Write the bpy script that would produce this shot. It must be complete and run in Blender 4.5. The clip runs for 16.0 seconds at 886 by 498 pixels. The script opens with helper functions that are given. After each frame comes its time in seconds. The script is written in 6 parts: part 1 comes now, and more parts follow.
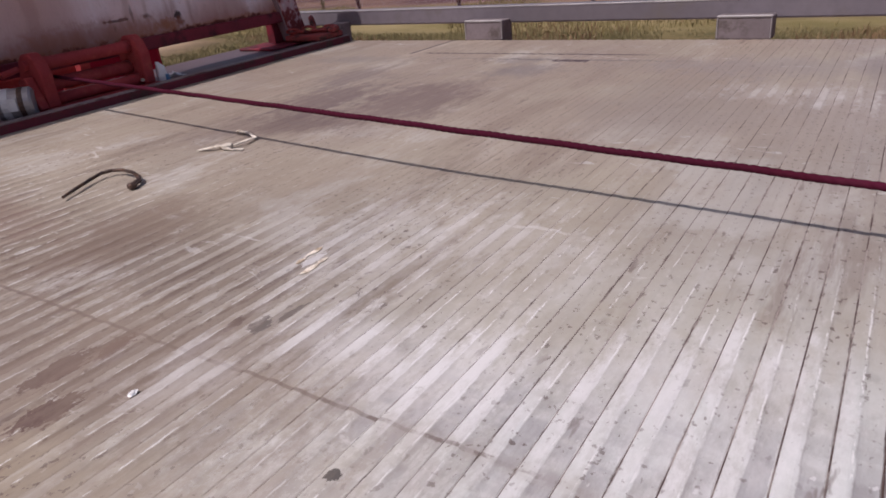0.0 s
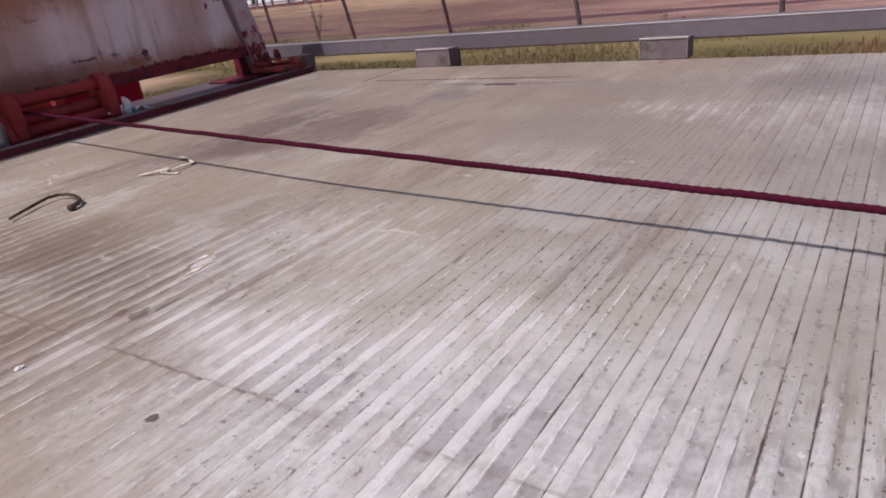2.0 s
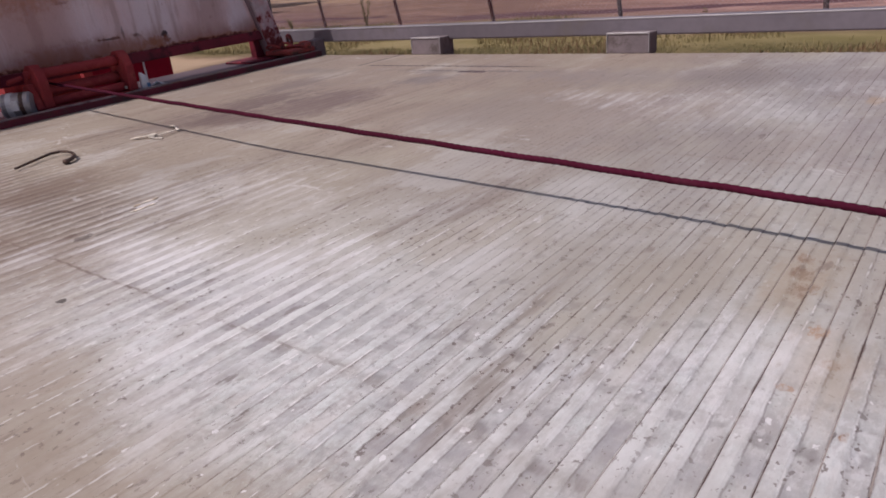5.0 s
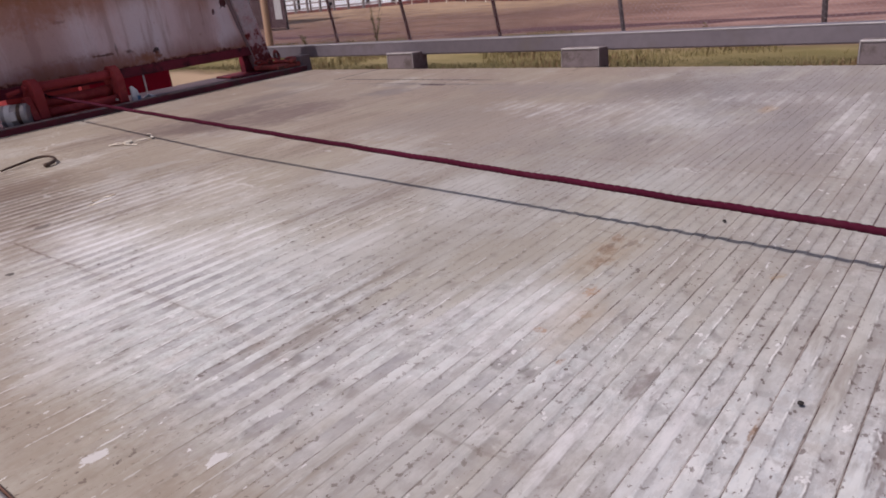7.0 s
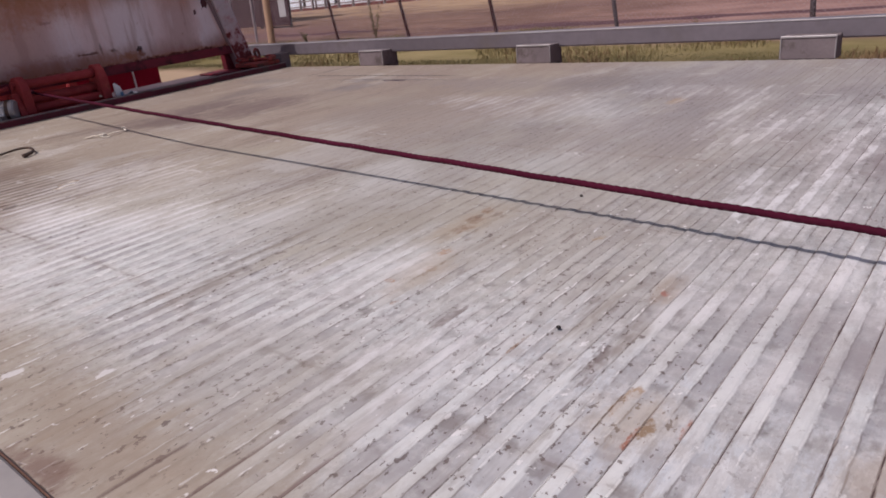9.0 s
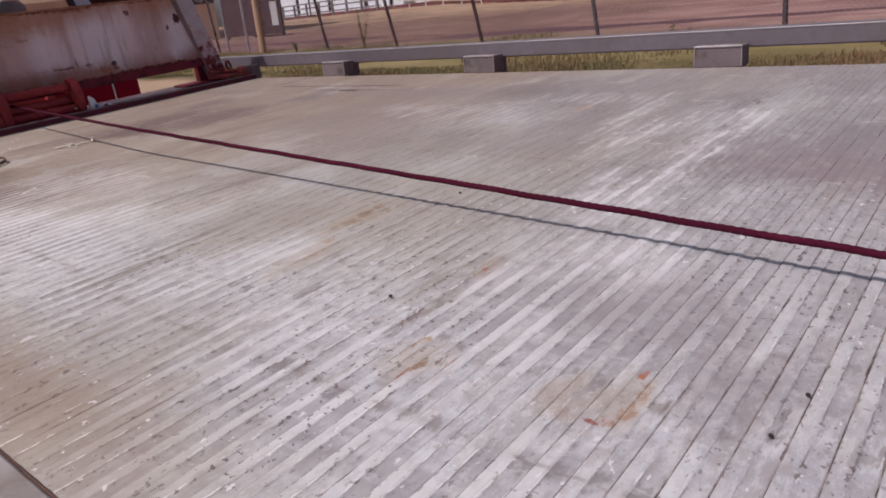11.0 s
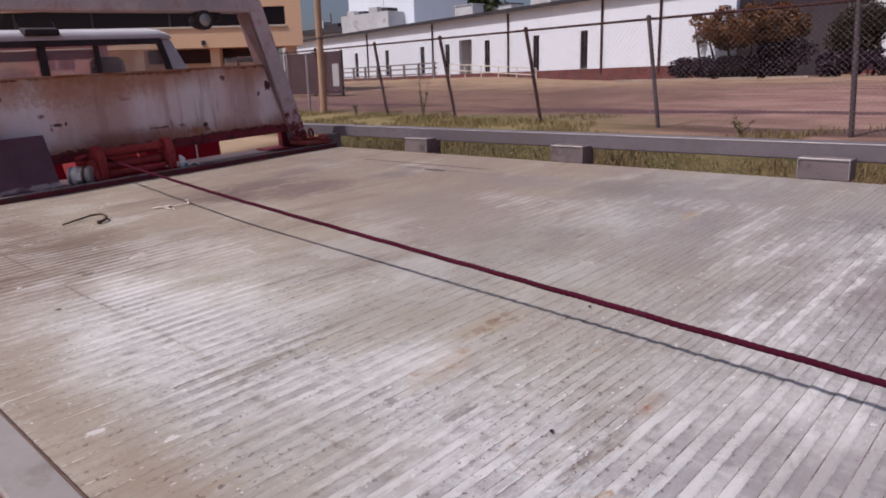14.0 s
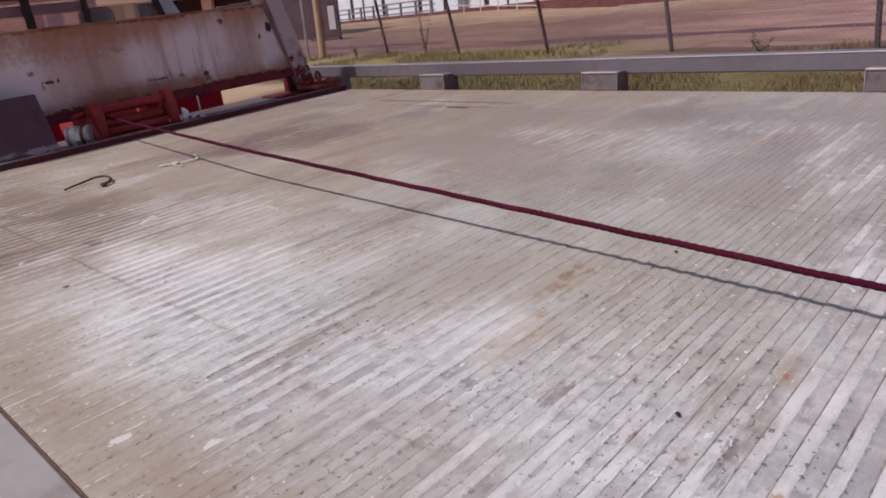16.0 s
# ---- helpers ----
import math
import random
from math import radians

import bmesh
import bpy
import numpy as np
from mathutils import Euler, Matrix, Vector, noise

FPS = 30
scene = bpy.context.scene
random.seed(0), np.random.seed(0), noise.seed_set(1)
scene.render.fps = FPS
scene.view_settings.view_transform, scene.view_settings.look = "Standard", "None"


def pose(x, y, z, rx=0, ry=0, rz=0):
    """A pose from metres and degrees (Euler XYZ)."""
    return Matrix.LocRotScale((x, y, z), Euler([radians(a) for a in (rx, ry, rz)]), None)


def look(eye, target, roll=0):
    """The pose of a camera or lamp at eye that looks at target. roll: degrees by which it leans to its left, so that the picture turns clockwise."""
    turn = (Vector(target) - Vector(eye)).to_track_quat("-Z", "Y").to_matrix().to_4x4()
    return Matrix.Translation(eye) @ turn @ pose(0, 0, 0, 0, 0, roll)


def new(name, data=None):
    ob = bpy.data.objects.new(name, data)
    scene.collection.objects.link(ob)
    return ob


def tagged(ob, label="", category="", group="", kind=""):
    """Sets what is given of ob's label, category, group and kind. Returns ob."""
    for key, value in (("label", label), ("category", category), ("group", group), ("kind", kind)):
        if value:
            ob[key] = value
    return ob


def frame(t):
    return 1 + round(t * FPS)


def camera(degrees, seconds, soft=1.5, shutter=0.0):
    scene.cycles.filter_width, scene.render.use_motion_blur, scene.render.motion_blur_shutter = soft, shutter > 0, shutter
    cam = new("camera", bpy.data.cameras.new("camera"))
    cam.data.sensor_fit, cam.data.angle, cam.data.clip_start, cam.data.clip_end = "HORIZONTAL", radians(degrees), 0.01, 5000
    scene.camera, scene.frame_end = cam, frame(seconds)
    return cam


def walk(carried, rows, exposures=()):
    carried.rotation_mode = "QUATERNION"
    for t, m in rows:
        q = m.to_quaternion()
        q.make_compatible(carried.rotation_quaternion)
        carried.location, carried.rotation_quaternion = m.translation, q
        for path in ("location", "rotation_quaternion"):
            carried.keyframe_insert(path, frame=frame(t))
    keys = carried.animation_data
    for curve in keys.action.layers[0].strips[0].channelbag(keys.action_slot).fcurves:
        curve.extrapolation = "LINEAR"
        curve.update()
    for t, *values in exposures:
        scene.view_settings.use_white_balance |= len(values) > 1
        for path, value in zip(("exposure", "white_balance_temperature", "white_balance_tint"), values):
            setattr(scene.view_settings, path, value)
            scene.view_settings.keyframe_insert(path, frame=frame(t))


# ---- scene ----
cam = camera(65.50, 16.0, soft=1.75)
ROWS = [
    (0.0, -0.36, -0.1342, 1.4346, 67.867, 3.509, 32.329),
    (0.5, -0.2972, -0.1613, 1.4511, 69.681, 4.374, 32.853),
    (1.0, -0.2258, -0.1507, 1.4459, 69.782, 4.651, 32.613),
    (1.5, -0.1539, -0.1477, 1.4459, 69.992, 4.744, 32.669),
    (2.0, -0.0819, -0.1465, 1.4414, 69.813, 5.224, 32.565),
    (2.5, -0.0154, -0.1542, 1.4423, 69.788, 4.551, 33.337),
    (3.0, 0.0515, -0.1554, 1.4431, 69.691, 5.146, 33.671),
    (5.5, 0.3655, -0.1831, 1.432, 69.551, 3.49, 38.279),
    (6.0, 0.442, -0.1882, 1.4346, 70.254, 3.255, 38.866),
    (6.5, 0.5145, -0.1859, 1.4321, 70.71, 4.032, 38.668),
    (7.0, 0.5808, -0.1817, 1.4305, 70.619, 4.266, 38.803),
    (7.5, 0.6482, -0.1836, 1.4303, 70.661, 4.51, 38.862),
    (8.0, 0.7186, -0.1859, 1.4302, 70.29, 5.525, 38.712),
    (8.5, 0.7827, -0.1899, 1.4324, 70.397, 4.606, 39.091),
    (9.0, 0.8461, -0.1933, 1.4296, 70.386, 4.608, 39.375),
    (11.3, 1.145, -0.2177, 1.4584, 70.975, 5.632, 38.881),
    (11.5, 1.1517, -0.2333, 1.4765, 72.316, 6.18, 38.708),
    (12.0, 1.1922, -0.2422, 1.4797, 74.684, 4.177, 30.858),
    (12.5, 1.1517, -0.2555, 1.4966, 75.833, 2.47, 29.778),
    (13.0, 1.0837, -0.2488, 1.5179, 76.496, 2.088, 34.664),
    (13.5, 1.0055, -0.2573, 1.5248, 76.963, 1.199, 39.507),
    (14.0, 0.9562, -0.2857, 1.5341, 76.316, 1.543, 43.241),
    (14.5, 0.8916, -0.276, 1.5232, 73.979, 1.383, 45.256),
    (15.0, 0.8333, -0.2717, 1.5213, 73.077, 1.631, 46.491),
    (15.5, 0.7754, -0.2592, 1.5159, 72.398, 3.651, 46.022),
    (16.0, 0.7611, -0.2096, 1.5025, 71.477, 4.835, 43.022),
]
walk(cam, [(t, pose(*p)) for t, *p in ROWS], exposures=((0.0, -0.58, 6400, 21), (3.0, -0.61, 6400, 21), (5.5, -0.67, 6420, 21), (9.0, -0.69, 6460, 21), (11.5, -0.75, 6480, 22), (12.5, -0.73, 6480, 22), (13.5, -0.66, 6440, 21), (16.0, -0.66, 6380, 20)))

# ---------------------------------------------------------------- light
SUN_TO = Vector((-0.25, -0.57, 1.0)).normalized()
world = bpy.data.worlds.new("sky")
scene.world = world
world.use_nodes = True
wn = world.node_tree
sky = wn.nodes.new("ShaderNodeTexSky")
sky.sky_type = "NISHITA"
sky.sun_disc = False
sky.sun_elevation = math.asin(SUN_TO.z)
sky.sun_rotation = math.atan2(SUN_TO.x, SUN_TO.y)
sky.air_density, sky.dust_density, sky.ozone_density = 0.7, 3.6, 0.5
wn.links.new(sky.outputs[0], wn.nodes["Background"].inputs[0])
wn.nodes["Background"].inputs[1].default_value = 0.118
sun = new("sun", bpy.data.lights.new("sun", "SUN"))
sun.data.energy, sun.data.angle, sun.data.color = 4.75, radians(0.5), (1.0, 0.95, 0.88)
sun.matrix_world = look(SUN_TO * 60, (0, 0, 0))


# ---------------------------------------------------------------- materials
class Nodes:
    """Short hand for building one node material."""

    def __init__(self, name):
        self.m = bpy.data.materials.new(name)
        self.m.use_nodes = True
        self.t = self.m.node_tree
        self.b = self.t.nodes["Principled BSDF"]
        self.pos = self.t.nodes.new("ShaderNodeNewGeometry").outputs["Position"]

    def link(self, a, b):
        self.t.links.new(a, b)

    def put(self, socket, v):
        if isinstance(v, bpy.types.NodeSocket):
            self.link(v, socket)
        else:
            socket.default_value = v

    def noise(self, scale, detail=4.0, rough=0.55, stretch=(1, 1, 1), shift=(0, 0, 0), src=None, distort=0.0):
        mp = self.t.nodes.new("ShaderNodeMapping")
        mp.inputs["Scale"].default_value = [scale * s for s in stretch]
        mp.inputs["Location"].default_value = shift
        self.link(src or self.pos, mp.inputs["Vector"])
        n = self.t.nodes.new("ShaderNodeTexNoise")
        n.inputs["Scale"].default_value, n.inputs["Detail"].default_value = 1.0, detail
        n.inputs["Roughness"].default_value, n.inputs["Distortion"].default_value = rough, distort
        self.link(mp.outputs[0], n.inputs["Vector"])
        return n.outputs["Fac"]

    def math(self, op, a, b=0.0, c=0.0):
        n = self.t.nodes.new("ShaderNodeMath")
        n.operation = op
        for i, v in enumerate((a, b, c)):
            self.put(n.inputs[i], v)
        return n.outputs[0]

    def ramp(self, v, lo, hi, a=0.0, b=1.0):
        n = self.t.nodes.new("ShaderNodeMapRange")
        n.interpolation_type = "SMOOTHSTEP"
        for i, x in enumerate((v, lo, hi, a, b)):
            self.put(n.inputs[i], x)
        return n.outputs[0]

    def mix(self, f, a, b):
        n = self.t.nodes.new("ShaderNodeMix")
        n.data_type = "RGBA"
        self.put(n.inputs[0], f)
        for i, v in ((6, a), (7, b)):
            if not isinstance(v, bpy.types.NodeSocket):
                v = (*v, 1.0)
            self.put(n.inputs[i], v)
        return n.outputs[2]

    def random(self):
        return self.t.nodes.new("ShaderNodeObjectInfo").outputs["Random"]

    def island(self):
        return self.t.nodes.new("ShaderNodeNewGeometry").outputs["Random Per Island"]

    def xyz(self, src=None):
        n = self.t.nodes.new("ShaderNodeSeparateXYZ")
        self.link(src or self.pos, n.inputs[0])
        return n.outputs

    def combine(self, x, y, z=0.0):
        n = self.t.nodes.new("ShaderNodeCombineXYZ")
        for i, v in enumerate((x, y, z)):
            self.put(n.inputs[i], v)
        return n.outputs[0]

    def local(self):
        return self.t.nodes.new("ShaderNodeTexCoord").outputs["Object"]

    def bump(self, h, strength=0.3, dist=0.01):
        n = self.t.nodes.new("ShaderNodeBump")
        n.inputs["Strength"].default_value, n.inputs["Distance"].default_value = strength, dist
        self.link(h, n.inputs["Height"])
        self.link(n.outputs[0], self.b.inputs["Normal"])

    def done(self, color=None, rough=None, metal=None, spec=None):
        for key, v in (("Base Color", color), ("Roughness", rough), ("Metallic", metal), ("Specular IOR Level", spec)):
            if v is not None:
                if key == "Base Color" and not isinstance(v, bpy.types.NodeSocket):
                    v = (*v, 1.0)
                self.put(self.b.inputs[key], v)
        return self.m


def plain(name, color, rough=0.6, metal=0.0, var=0.18, scale=9.0, bump=0.15, dirt=None, amount=0.5, spec=0.4, stretch=(1, 1, 1)):
    """A surface with fine grain, broad tone changes and, if given, patches of dirt."""
    n = Nodes(name)
    big, fine = n.noise(scale * 0.35, 5, stretch=stretch), n.noise(scale * 7, 3, stretch=stretch)
    lo, hi = [c * (1 - var) for c in color], [min(1.0, c * (1 + var)) for c in color]
    c = n.mix(n.ramp(big, 0.3, 0.7), lo, hi)
    c = n.mix(n.math("MULTIPLY", n.ramp(fine, 0.35, 0.75), 0.25), c, [x * 0.55 for x in color])
    if dirt:
        d = n.noise(scale * 0.8, 6, 0.65, shift=(3, 7, 1), stretch=stretch)
        c = n.mix(n.ramp(d, 0.62 - 0.25 * amount, 0.75 - 0.2 * amount), c, dirt)
    n.bump(fine, bump, 0.004)
    return n.done(c, n.ramp(big, 0.2, 0.8, rough * 0.85, min(1, rough * 1.12)), metal, spec)


P = 0.03516          # pitch of the deck's ribs
GROOVE = -0.2522     # where one groove lies
BED = pose(0, 0, 1.05, math.degrees(math.atan(0.045)), 0, 0)   # the deck leans a little; its own z is 0 on top


def blob(n, x, y, cx, cy, rx, ry, wob, outer=1.15, inner=0.25):
    """A stain of its own shape round (cx, cy)."""
    dx = n.math("DIVIDE", n.math("SUBTRACT", x, cx), rx)
    dy = n.math("DIVIDE", n.math("SUBTRACT", y, cy), ry)
    d = n.math("SQRT", n.math("ADD", n.math("MULTIPLY", dx, dx), n.math("MULTIPLY", dy, dy)))
    return n.ramp(n.math("ADD", d, n.math("MULTIPLY", n.math("SUBTRACT", wob, 0.5), 3.4)), outer, inner)


def deck_material():
    n = Nodes("weathered_aluminium")
    x, y, _z = n.xyz()
    ragged = n.math("MULTIPLY", n.math("SUBTRACT", n.noise(70, 4, 0.65, stretch=(1, 0.5, 1)), 0.5), 0.0048)
    rib = n.math("DIVIDE", n.math("SUBTRACT", n.math("ADD", x, ragged), GROOVE), P)
    across = n.math("FRACT", rib)
    low = n.ramp(across, 0.475, 0.525)                            # the lower half of each rib
    half = n.math("FLOOR", n.math("MULTIPLY", rib, 2.0))
    own = n.combine(n.math("MULTIPLY", half, 3.71), y)
    # wear and dirt end raggedly, each half rib at a length of its own
    shift = n.math("SUBTRACT", n.noise(1.0, 1, 0.5, src=n.combine(n.math("MULTIPLY", half, 7.31), n.math("MULTIPLY", y, 1.5))), 0.5)
    free = n.ramp(n.math("ADD", x, n.math("MULTIPLY", y, -0.42)), -0.95, -0.15, 0.3, 1.0)
    own_y = n.math("ADD", y, n.math("MULTIPLY", n.math("MULTIPLY", shift, free), 0.34))
    src = n.combine(x, own_y)
    patch = n.noise(2.3, 6, 0.62, stretch=(1.0, 0.7, 1), src=src)
    patch2 = n.noise(3.6, 6, 0.66, stretch=(1.0, 0.5, 1), shift=(5, 2, 0), src=src)
    smear = n.noise(9.0, 6, 0.7, stretch=(1.0, 0.13, 1), shift=(1, 9, 0))
    streak = n.noise(26, 5, 0.65, stretch=(1.0, 0.06, 1), shift=(7, 1, 3))
    edge = n.noise(17, 5, 0.62, stretch=(1, 0.4, 1), shift=(2, 2, 0))
    fine = n.noise(150, 3, 0.65, stretch=(1, 0.3, 1))
    cloud = n.noise(36, 5, 0.7, stretch=(1, 0.45, 1), shift=(6, 0, 3))
    mottle = n.noise(10.5, 7, 0.72, stretch=(1, 0.5, 1), shift=(11, 3, 2), src=src)
    rnd = n.random()
    # tan dust towards the headboard, clean metal along the near side, cooler grey towards the tail
    place = n.math("ADD", n.math("ADD", x, n.math("MULTIPLY", y, -0.30)), n.math("MULTIPLY", n.math("SUBTRACT", patch2, 0.5), 1.1))
    tan = n.ramp(place, -0.35, -1.25)
    cool = n.ramp(place, 0.0, 0.75)
    lo = n.mix(cool, n.mix(tan, (0.40, 0.385, 0.36), (0.25, 0.195, 0.15)), (0.385, 0.375, 0.40))
    hi = n.mix(cool, n.mix(tan, (0.585, 0.615, 0.605), (0.45, 0.40, 0.33)), (0.56, 0.59, 0.63))
    c = n.mix(n.ramp(n.math("ADD", patch, n.ramp(y, 0.9, 0.1, 0.0, 0.06)), 0.30, 0.62), lo, hi)
    # each half rib has worn in patches of its own
    seg = n.noise(1.0, 3, 0.6, src=own, stretch=(1, 9, 1))
    seg2 = n.noise(1.0, 3, 0.65, src=own, stretch=(1, 23, 1), shift=(17, 4, 0))
    clear = n.math("MULTIPLY", n.ramp(n.math("ADD", x, n.math("MULTIPLY", y, -0.42)), -0.95, -0.15, 0.15, 1.0), n.ramp(y, 0.9, 1.7, 1.0, 0.4))
    calm = n.math("MULTIPLY", n.ramp(x, 0.42, 0.12), n.ramp(own_y, 0.34, 0.56))     # trodden film hides the ribs here
    clear = n.math("MULTIPLY", clear, n.ramp(calm, 0, 1, 1.0, 0.35))
    c = n.mix(n.math("MULTIPLY", n.ramp(seg, 0.53, 0.59, 0.0, 0.40), clear), c, (0.41, 0.405, 0.435))
    c = n.mix(n.math("MULTIPLY", n.ramp(seg, 0.46, 0.40, 0.0, 0.42), clear), c, (0.68, 0.665, 0.65))
    c = n.mix(n.math("MULTIPLY", n.ramp(seg2, 0.58, 0.63, 0.0, 0.36), clear), c, (0.37, 0.33, 0.315))
    c = n.mix(n.math("MULTIPLY", n.ramp(seg2, 0.41, 0.37, 0.0, 0.40), clear), c, (0.71, 0.71, 0.72))
    c = n.mix(n.ramp(rnd, 0.0, 1.0, 0.0, 0.06), c, (0.34, 0.315, 0.315))
    c = n.mix(n.ramp(cloud, 0.42, 0.72, 0.0, 0.26), c, (0.34, 0.295, 0.265))
    c = n.mix(n.ramp(mottle, 0.51, 0.58, 0.0, 0.30), c, (0.34, 0.30, 0.265))
    c = n.mix(n.ramp(mottle, 0.44, 0.38, 0.0, 0.38), c, (0.72, 0.705, 0.70))
    # thin film flaked off in crisp patches
    torn = n.math("MAXIMUM", clear, n.ramp(y, 0.55, 0.25, 0.0, 0.9))
    for scale, at, k in ((21, (3, 9, 2), 0.30), (44, (8, 2, 5), 0.34), (95, (1, 7, 7), 0.32)):
        flake = n.noise(scale, 5, 0.7, stretch=(1, 0.42, 1), shift=at, src=src)
        c = n.mix(n.math("MULTIPLY", n.ramp(flake, 0.535, 0.560, 0.0, k), torn), c, (0.37, 0.345, 0.34))
        c = n.mix(n.math("MULTIPLY", n.ramp(flake, 0.455, 0.430, 0.0, k), torn), c, (0.70, 0.695, 0.69))
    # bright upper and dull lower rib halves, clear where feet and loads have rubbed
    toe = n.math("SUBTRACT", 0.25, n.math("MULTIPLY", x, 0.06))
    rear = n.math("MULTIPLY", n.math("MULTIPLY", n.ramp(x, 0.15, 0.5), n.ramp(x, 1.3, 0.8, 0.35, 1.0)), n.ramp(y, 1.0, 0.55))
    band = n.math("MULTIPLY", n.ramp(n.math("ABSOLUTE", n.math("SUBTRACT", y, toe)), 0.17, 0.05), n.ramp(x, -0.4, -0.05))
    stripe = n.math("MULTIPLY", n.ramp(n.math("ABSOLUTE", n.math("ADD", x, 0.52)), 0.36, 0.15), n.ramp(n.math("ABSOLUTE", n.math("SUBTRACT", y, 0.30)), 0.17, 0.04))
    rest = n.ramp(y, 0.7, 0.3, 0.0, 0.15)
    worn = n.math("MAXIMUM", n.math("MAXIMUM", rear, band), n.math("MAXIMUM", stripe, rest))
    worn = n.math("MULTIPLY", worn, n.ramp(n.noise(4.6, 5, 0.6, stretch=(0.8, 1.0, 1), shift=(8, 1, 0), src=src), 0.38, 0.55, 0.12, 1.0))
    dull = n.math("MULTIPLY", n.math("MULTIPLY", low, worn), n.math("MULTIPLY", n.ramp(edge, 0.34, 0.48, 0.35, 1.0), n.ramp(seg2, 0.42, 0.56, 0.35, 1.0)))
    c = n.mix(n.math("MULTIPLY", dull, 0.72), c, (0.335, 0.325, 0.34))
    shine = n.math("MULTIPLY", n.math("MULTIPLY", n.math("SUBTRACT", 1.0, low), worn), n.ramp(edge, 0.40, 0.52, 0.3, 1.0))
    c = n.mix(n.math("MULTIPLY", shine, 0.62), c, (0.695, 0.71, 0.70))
    # rubbed white places that run over several ribs
    rub = n.math("MULTIPLY", n.ramp(patch2, 0.55, 0.66), n.ramp(smear, 0.44, 0.56))
    c = n.mix(n.math("MULTIPLY", rub, 0.55), c, (0.715, 0.73, 0.73))
    # beige film over the middle of the deck
    beige = n.math("MULTIPLY", n.math("MULTIPLY", n.ramp(own_y, 0.32, 0.62), n.ramp(y, 1.8, 1.1)), n.math("MULTIPLY", n.ramp(x, 0.8, 0.3), n.ramp(patch2, 0.38, 0.56, 0.35, 1.0)))
    c = n.mix(n.math("MULTIPLY", beige, 0.58), c, (0.42, 0.382, 0.318))
    # broad beige and pale smudges that run across the ribs
    smudge = n.noise(4.2, 6, 0.62, stretch=(1.0, 0.6, 1), shift=(12, 4, 1))
    c = n.mix(n.math("MULTIPLY", n.ramp(smudge, 0.47, 0.58, 0.0, 0.62), calm), c, (0.395, 0.355, 0.288))
    c = n.mix(n.math("MULTIPLY", n.ramp(smudge, 0.47, 0.39, 0.0, 0.55), calm), c, (0.59, 0.585, 0.565))
    # long brown smears along the ribs
    near = n.math("ADD", n.ramp(x, 0.0, -1.6, 0.0, 0.15), n.ramp(y, 0.6, 1.7, 0.0, 0.09))
    dust = n.ramp(n.math("ADD", n.noise(1.9, 6, 0.66, stretch=(1, 0.55, 1), shift=(3, 3, 3), src=src), near), 0.49, 0.68)
    c = n.mix(n.math("MULTIPLY", n.math("MULTIPLY", dust, n.ramp(streak, 0.36, 0.62, 0.4, 1.0)), 0.62), c, (0.272, 0.232, 0.182))
    grime = n.math("MULTIPLY", n.ramp(smear, 0.52, 0.64), n.ramp(n.math("ADD", patch2, n.ramp(x, -0.5, -1.6, 0.0, 0.15)), 0.48, 0.60))
    c = n.mix(n.math("MULTIPLY", grime, 0.72), c, (0.19, 0.153, 0.124))
    # crumbs of dirt along the grooves and the rib steps
    pack = n.noise(30, 4, 0.65, stretch=(1, 0.5, 1), shift=(1, 3, 8))
    ditch = n.math("MULTIPLY", n.ramp(n.math("ABSOLUTE", n.math("SUBTRACT", across, 0.03)), 0.085, 0.050), n.ramp(pack, 0.52, 0.62))
    c = n.mix(n.math("MULTIPLY", ditch, 0.75), c, (0.11, 0.075, 0.068))
    step = n.math("MULTIPLY", n.ramp(n.math("ABSOLUTE", n.math("SUBTRACT", across, 0.505)), 0.035, 0.012), n.ramp(pack, 0.44, 0.58))
    along = n.ramp(x, -0.6, -0.1, 0.12, 1.0)
    c = n.mix(n.math("MULTIPLY", n.math("MULTIPLY", step, along), 0.55), c, (0.15, 0.115, 0.11))
    # film of dirt that thickens away from the trodden near side
    film = n.math("MULTIPLY", n.ramp(y, 0.25, 1.5, 0.0, 0.80), n.ramp(patch2, 0.36, 0.58, 0.35, 1.0))
    c = n.mix(film, c, n.mix(n.ramp(x, -0.9, 0.2), (0.272, 0.215, 0.178), (0.275, 0.248, 0.248)))
    # brown grime trodden in near the front corner of the near side, thickest on the lower halves
    front = n.math("MULTIPLY", n.ramp(n.math("ADD", x, n.math("MULTIPLY", shift, 0.5)), -0.72, -1.0), n.ramp(own_y, 0.66, 0.46))
    c = n.mix(n.math("MULTIPLY", n.math("MULTIPLY", front, n.ramp(low, 0, 1, 0.18, 0.75)), n.ramp(mottle, 0.36, 0.50, 0.45, 1.0)), c, (0.205, 0.165, 0.132))
    crust = n.noise(27, 5, 0.68, stretch=(1, 0.22, 1), shift=(5, 1, 9))
    soil = n.math("MULTIPLY", n.ramp(x, -0.72, -1.05), n.ramp(own_y, 0.60, 0.40))
    rim = n.math("MAXIMUM", n.ramp(n.math("ABSOLUTE", n.math("SUBTRACT", across, 0.60)), 0.20, 0.08), n.ramp(n.math("ABSOLUTE", n.math("SUBTRACT", across, 0.03)), 0.10, 0.05))
    c = n.mix(n.math("MULTIPLY", n.math("MULTIPLY", soil, rim), n.ramp(crust, 0.49, 0.54, 0.0, 0.62)), c, (0.135, 0.092, 0.076))
    c = n.mix(n.math("MULTIPLY", n.math("MULTIPLY", soil, n.math("SUBTRACT", 1.0, low)), n.ramp(crust, 0.46, 0.42, 0.0, 0.55)), c, (0.50, 0.475, 0.45))
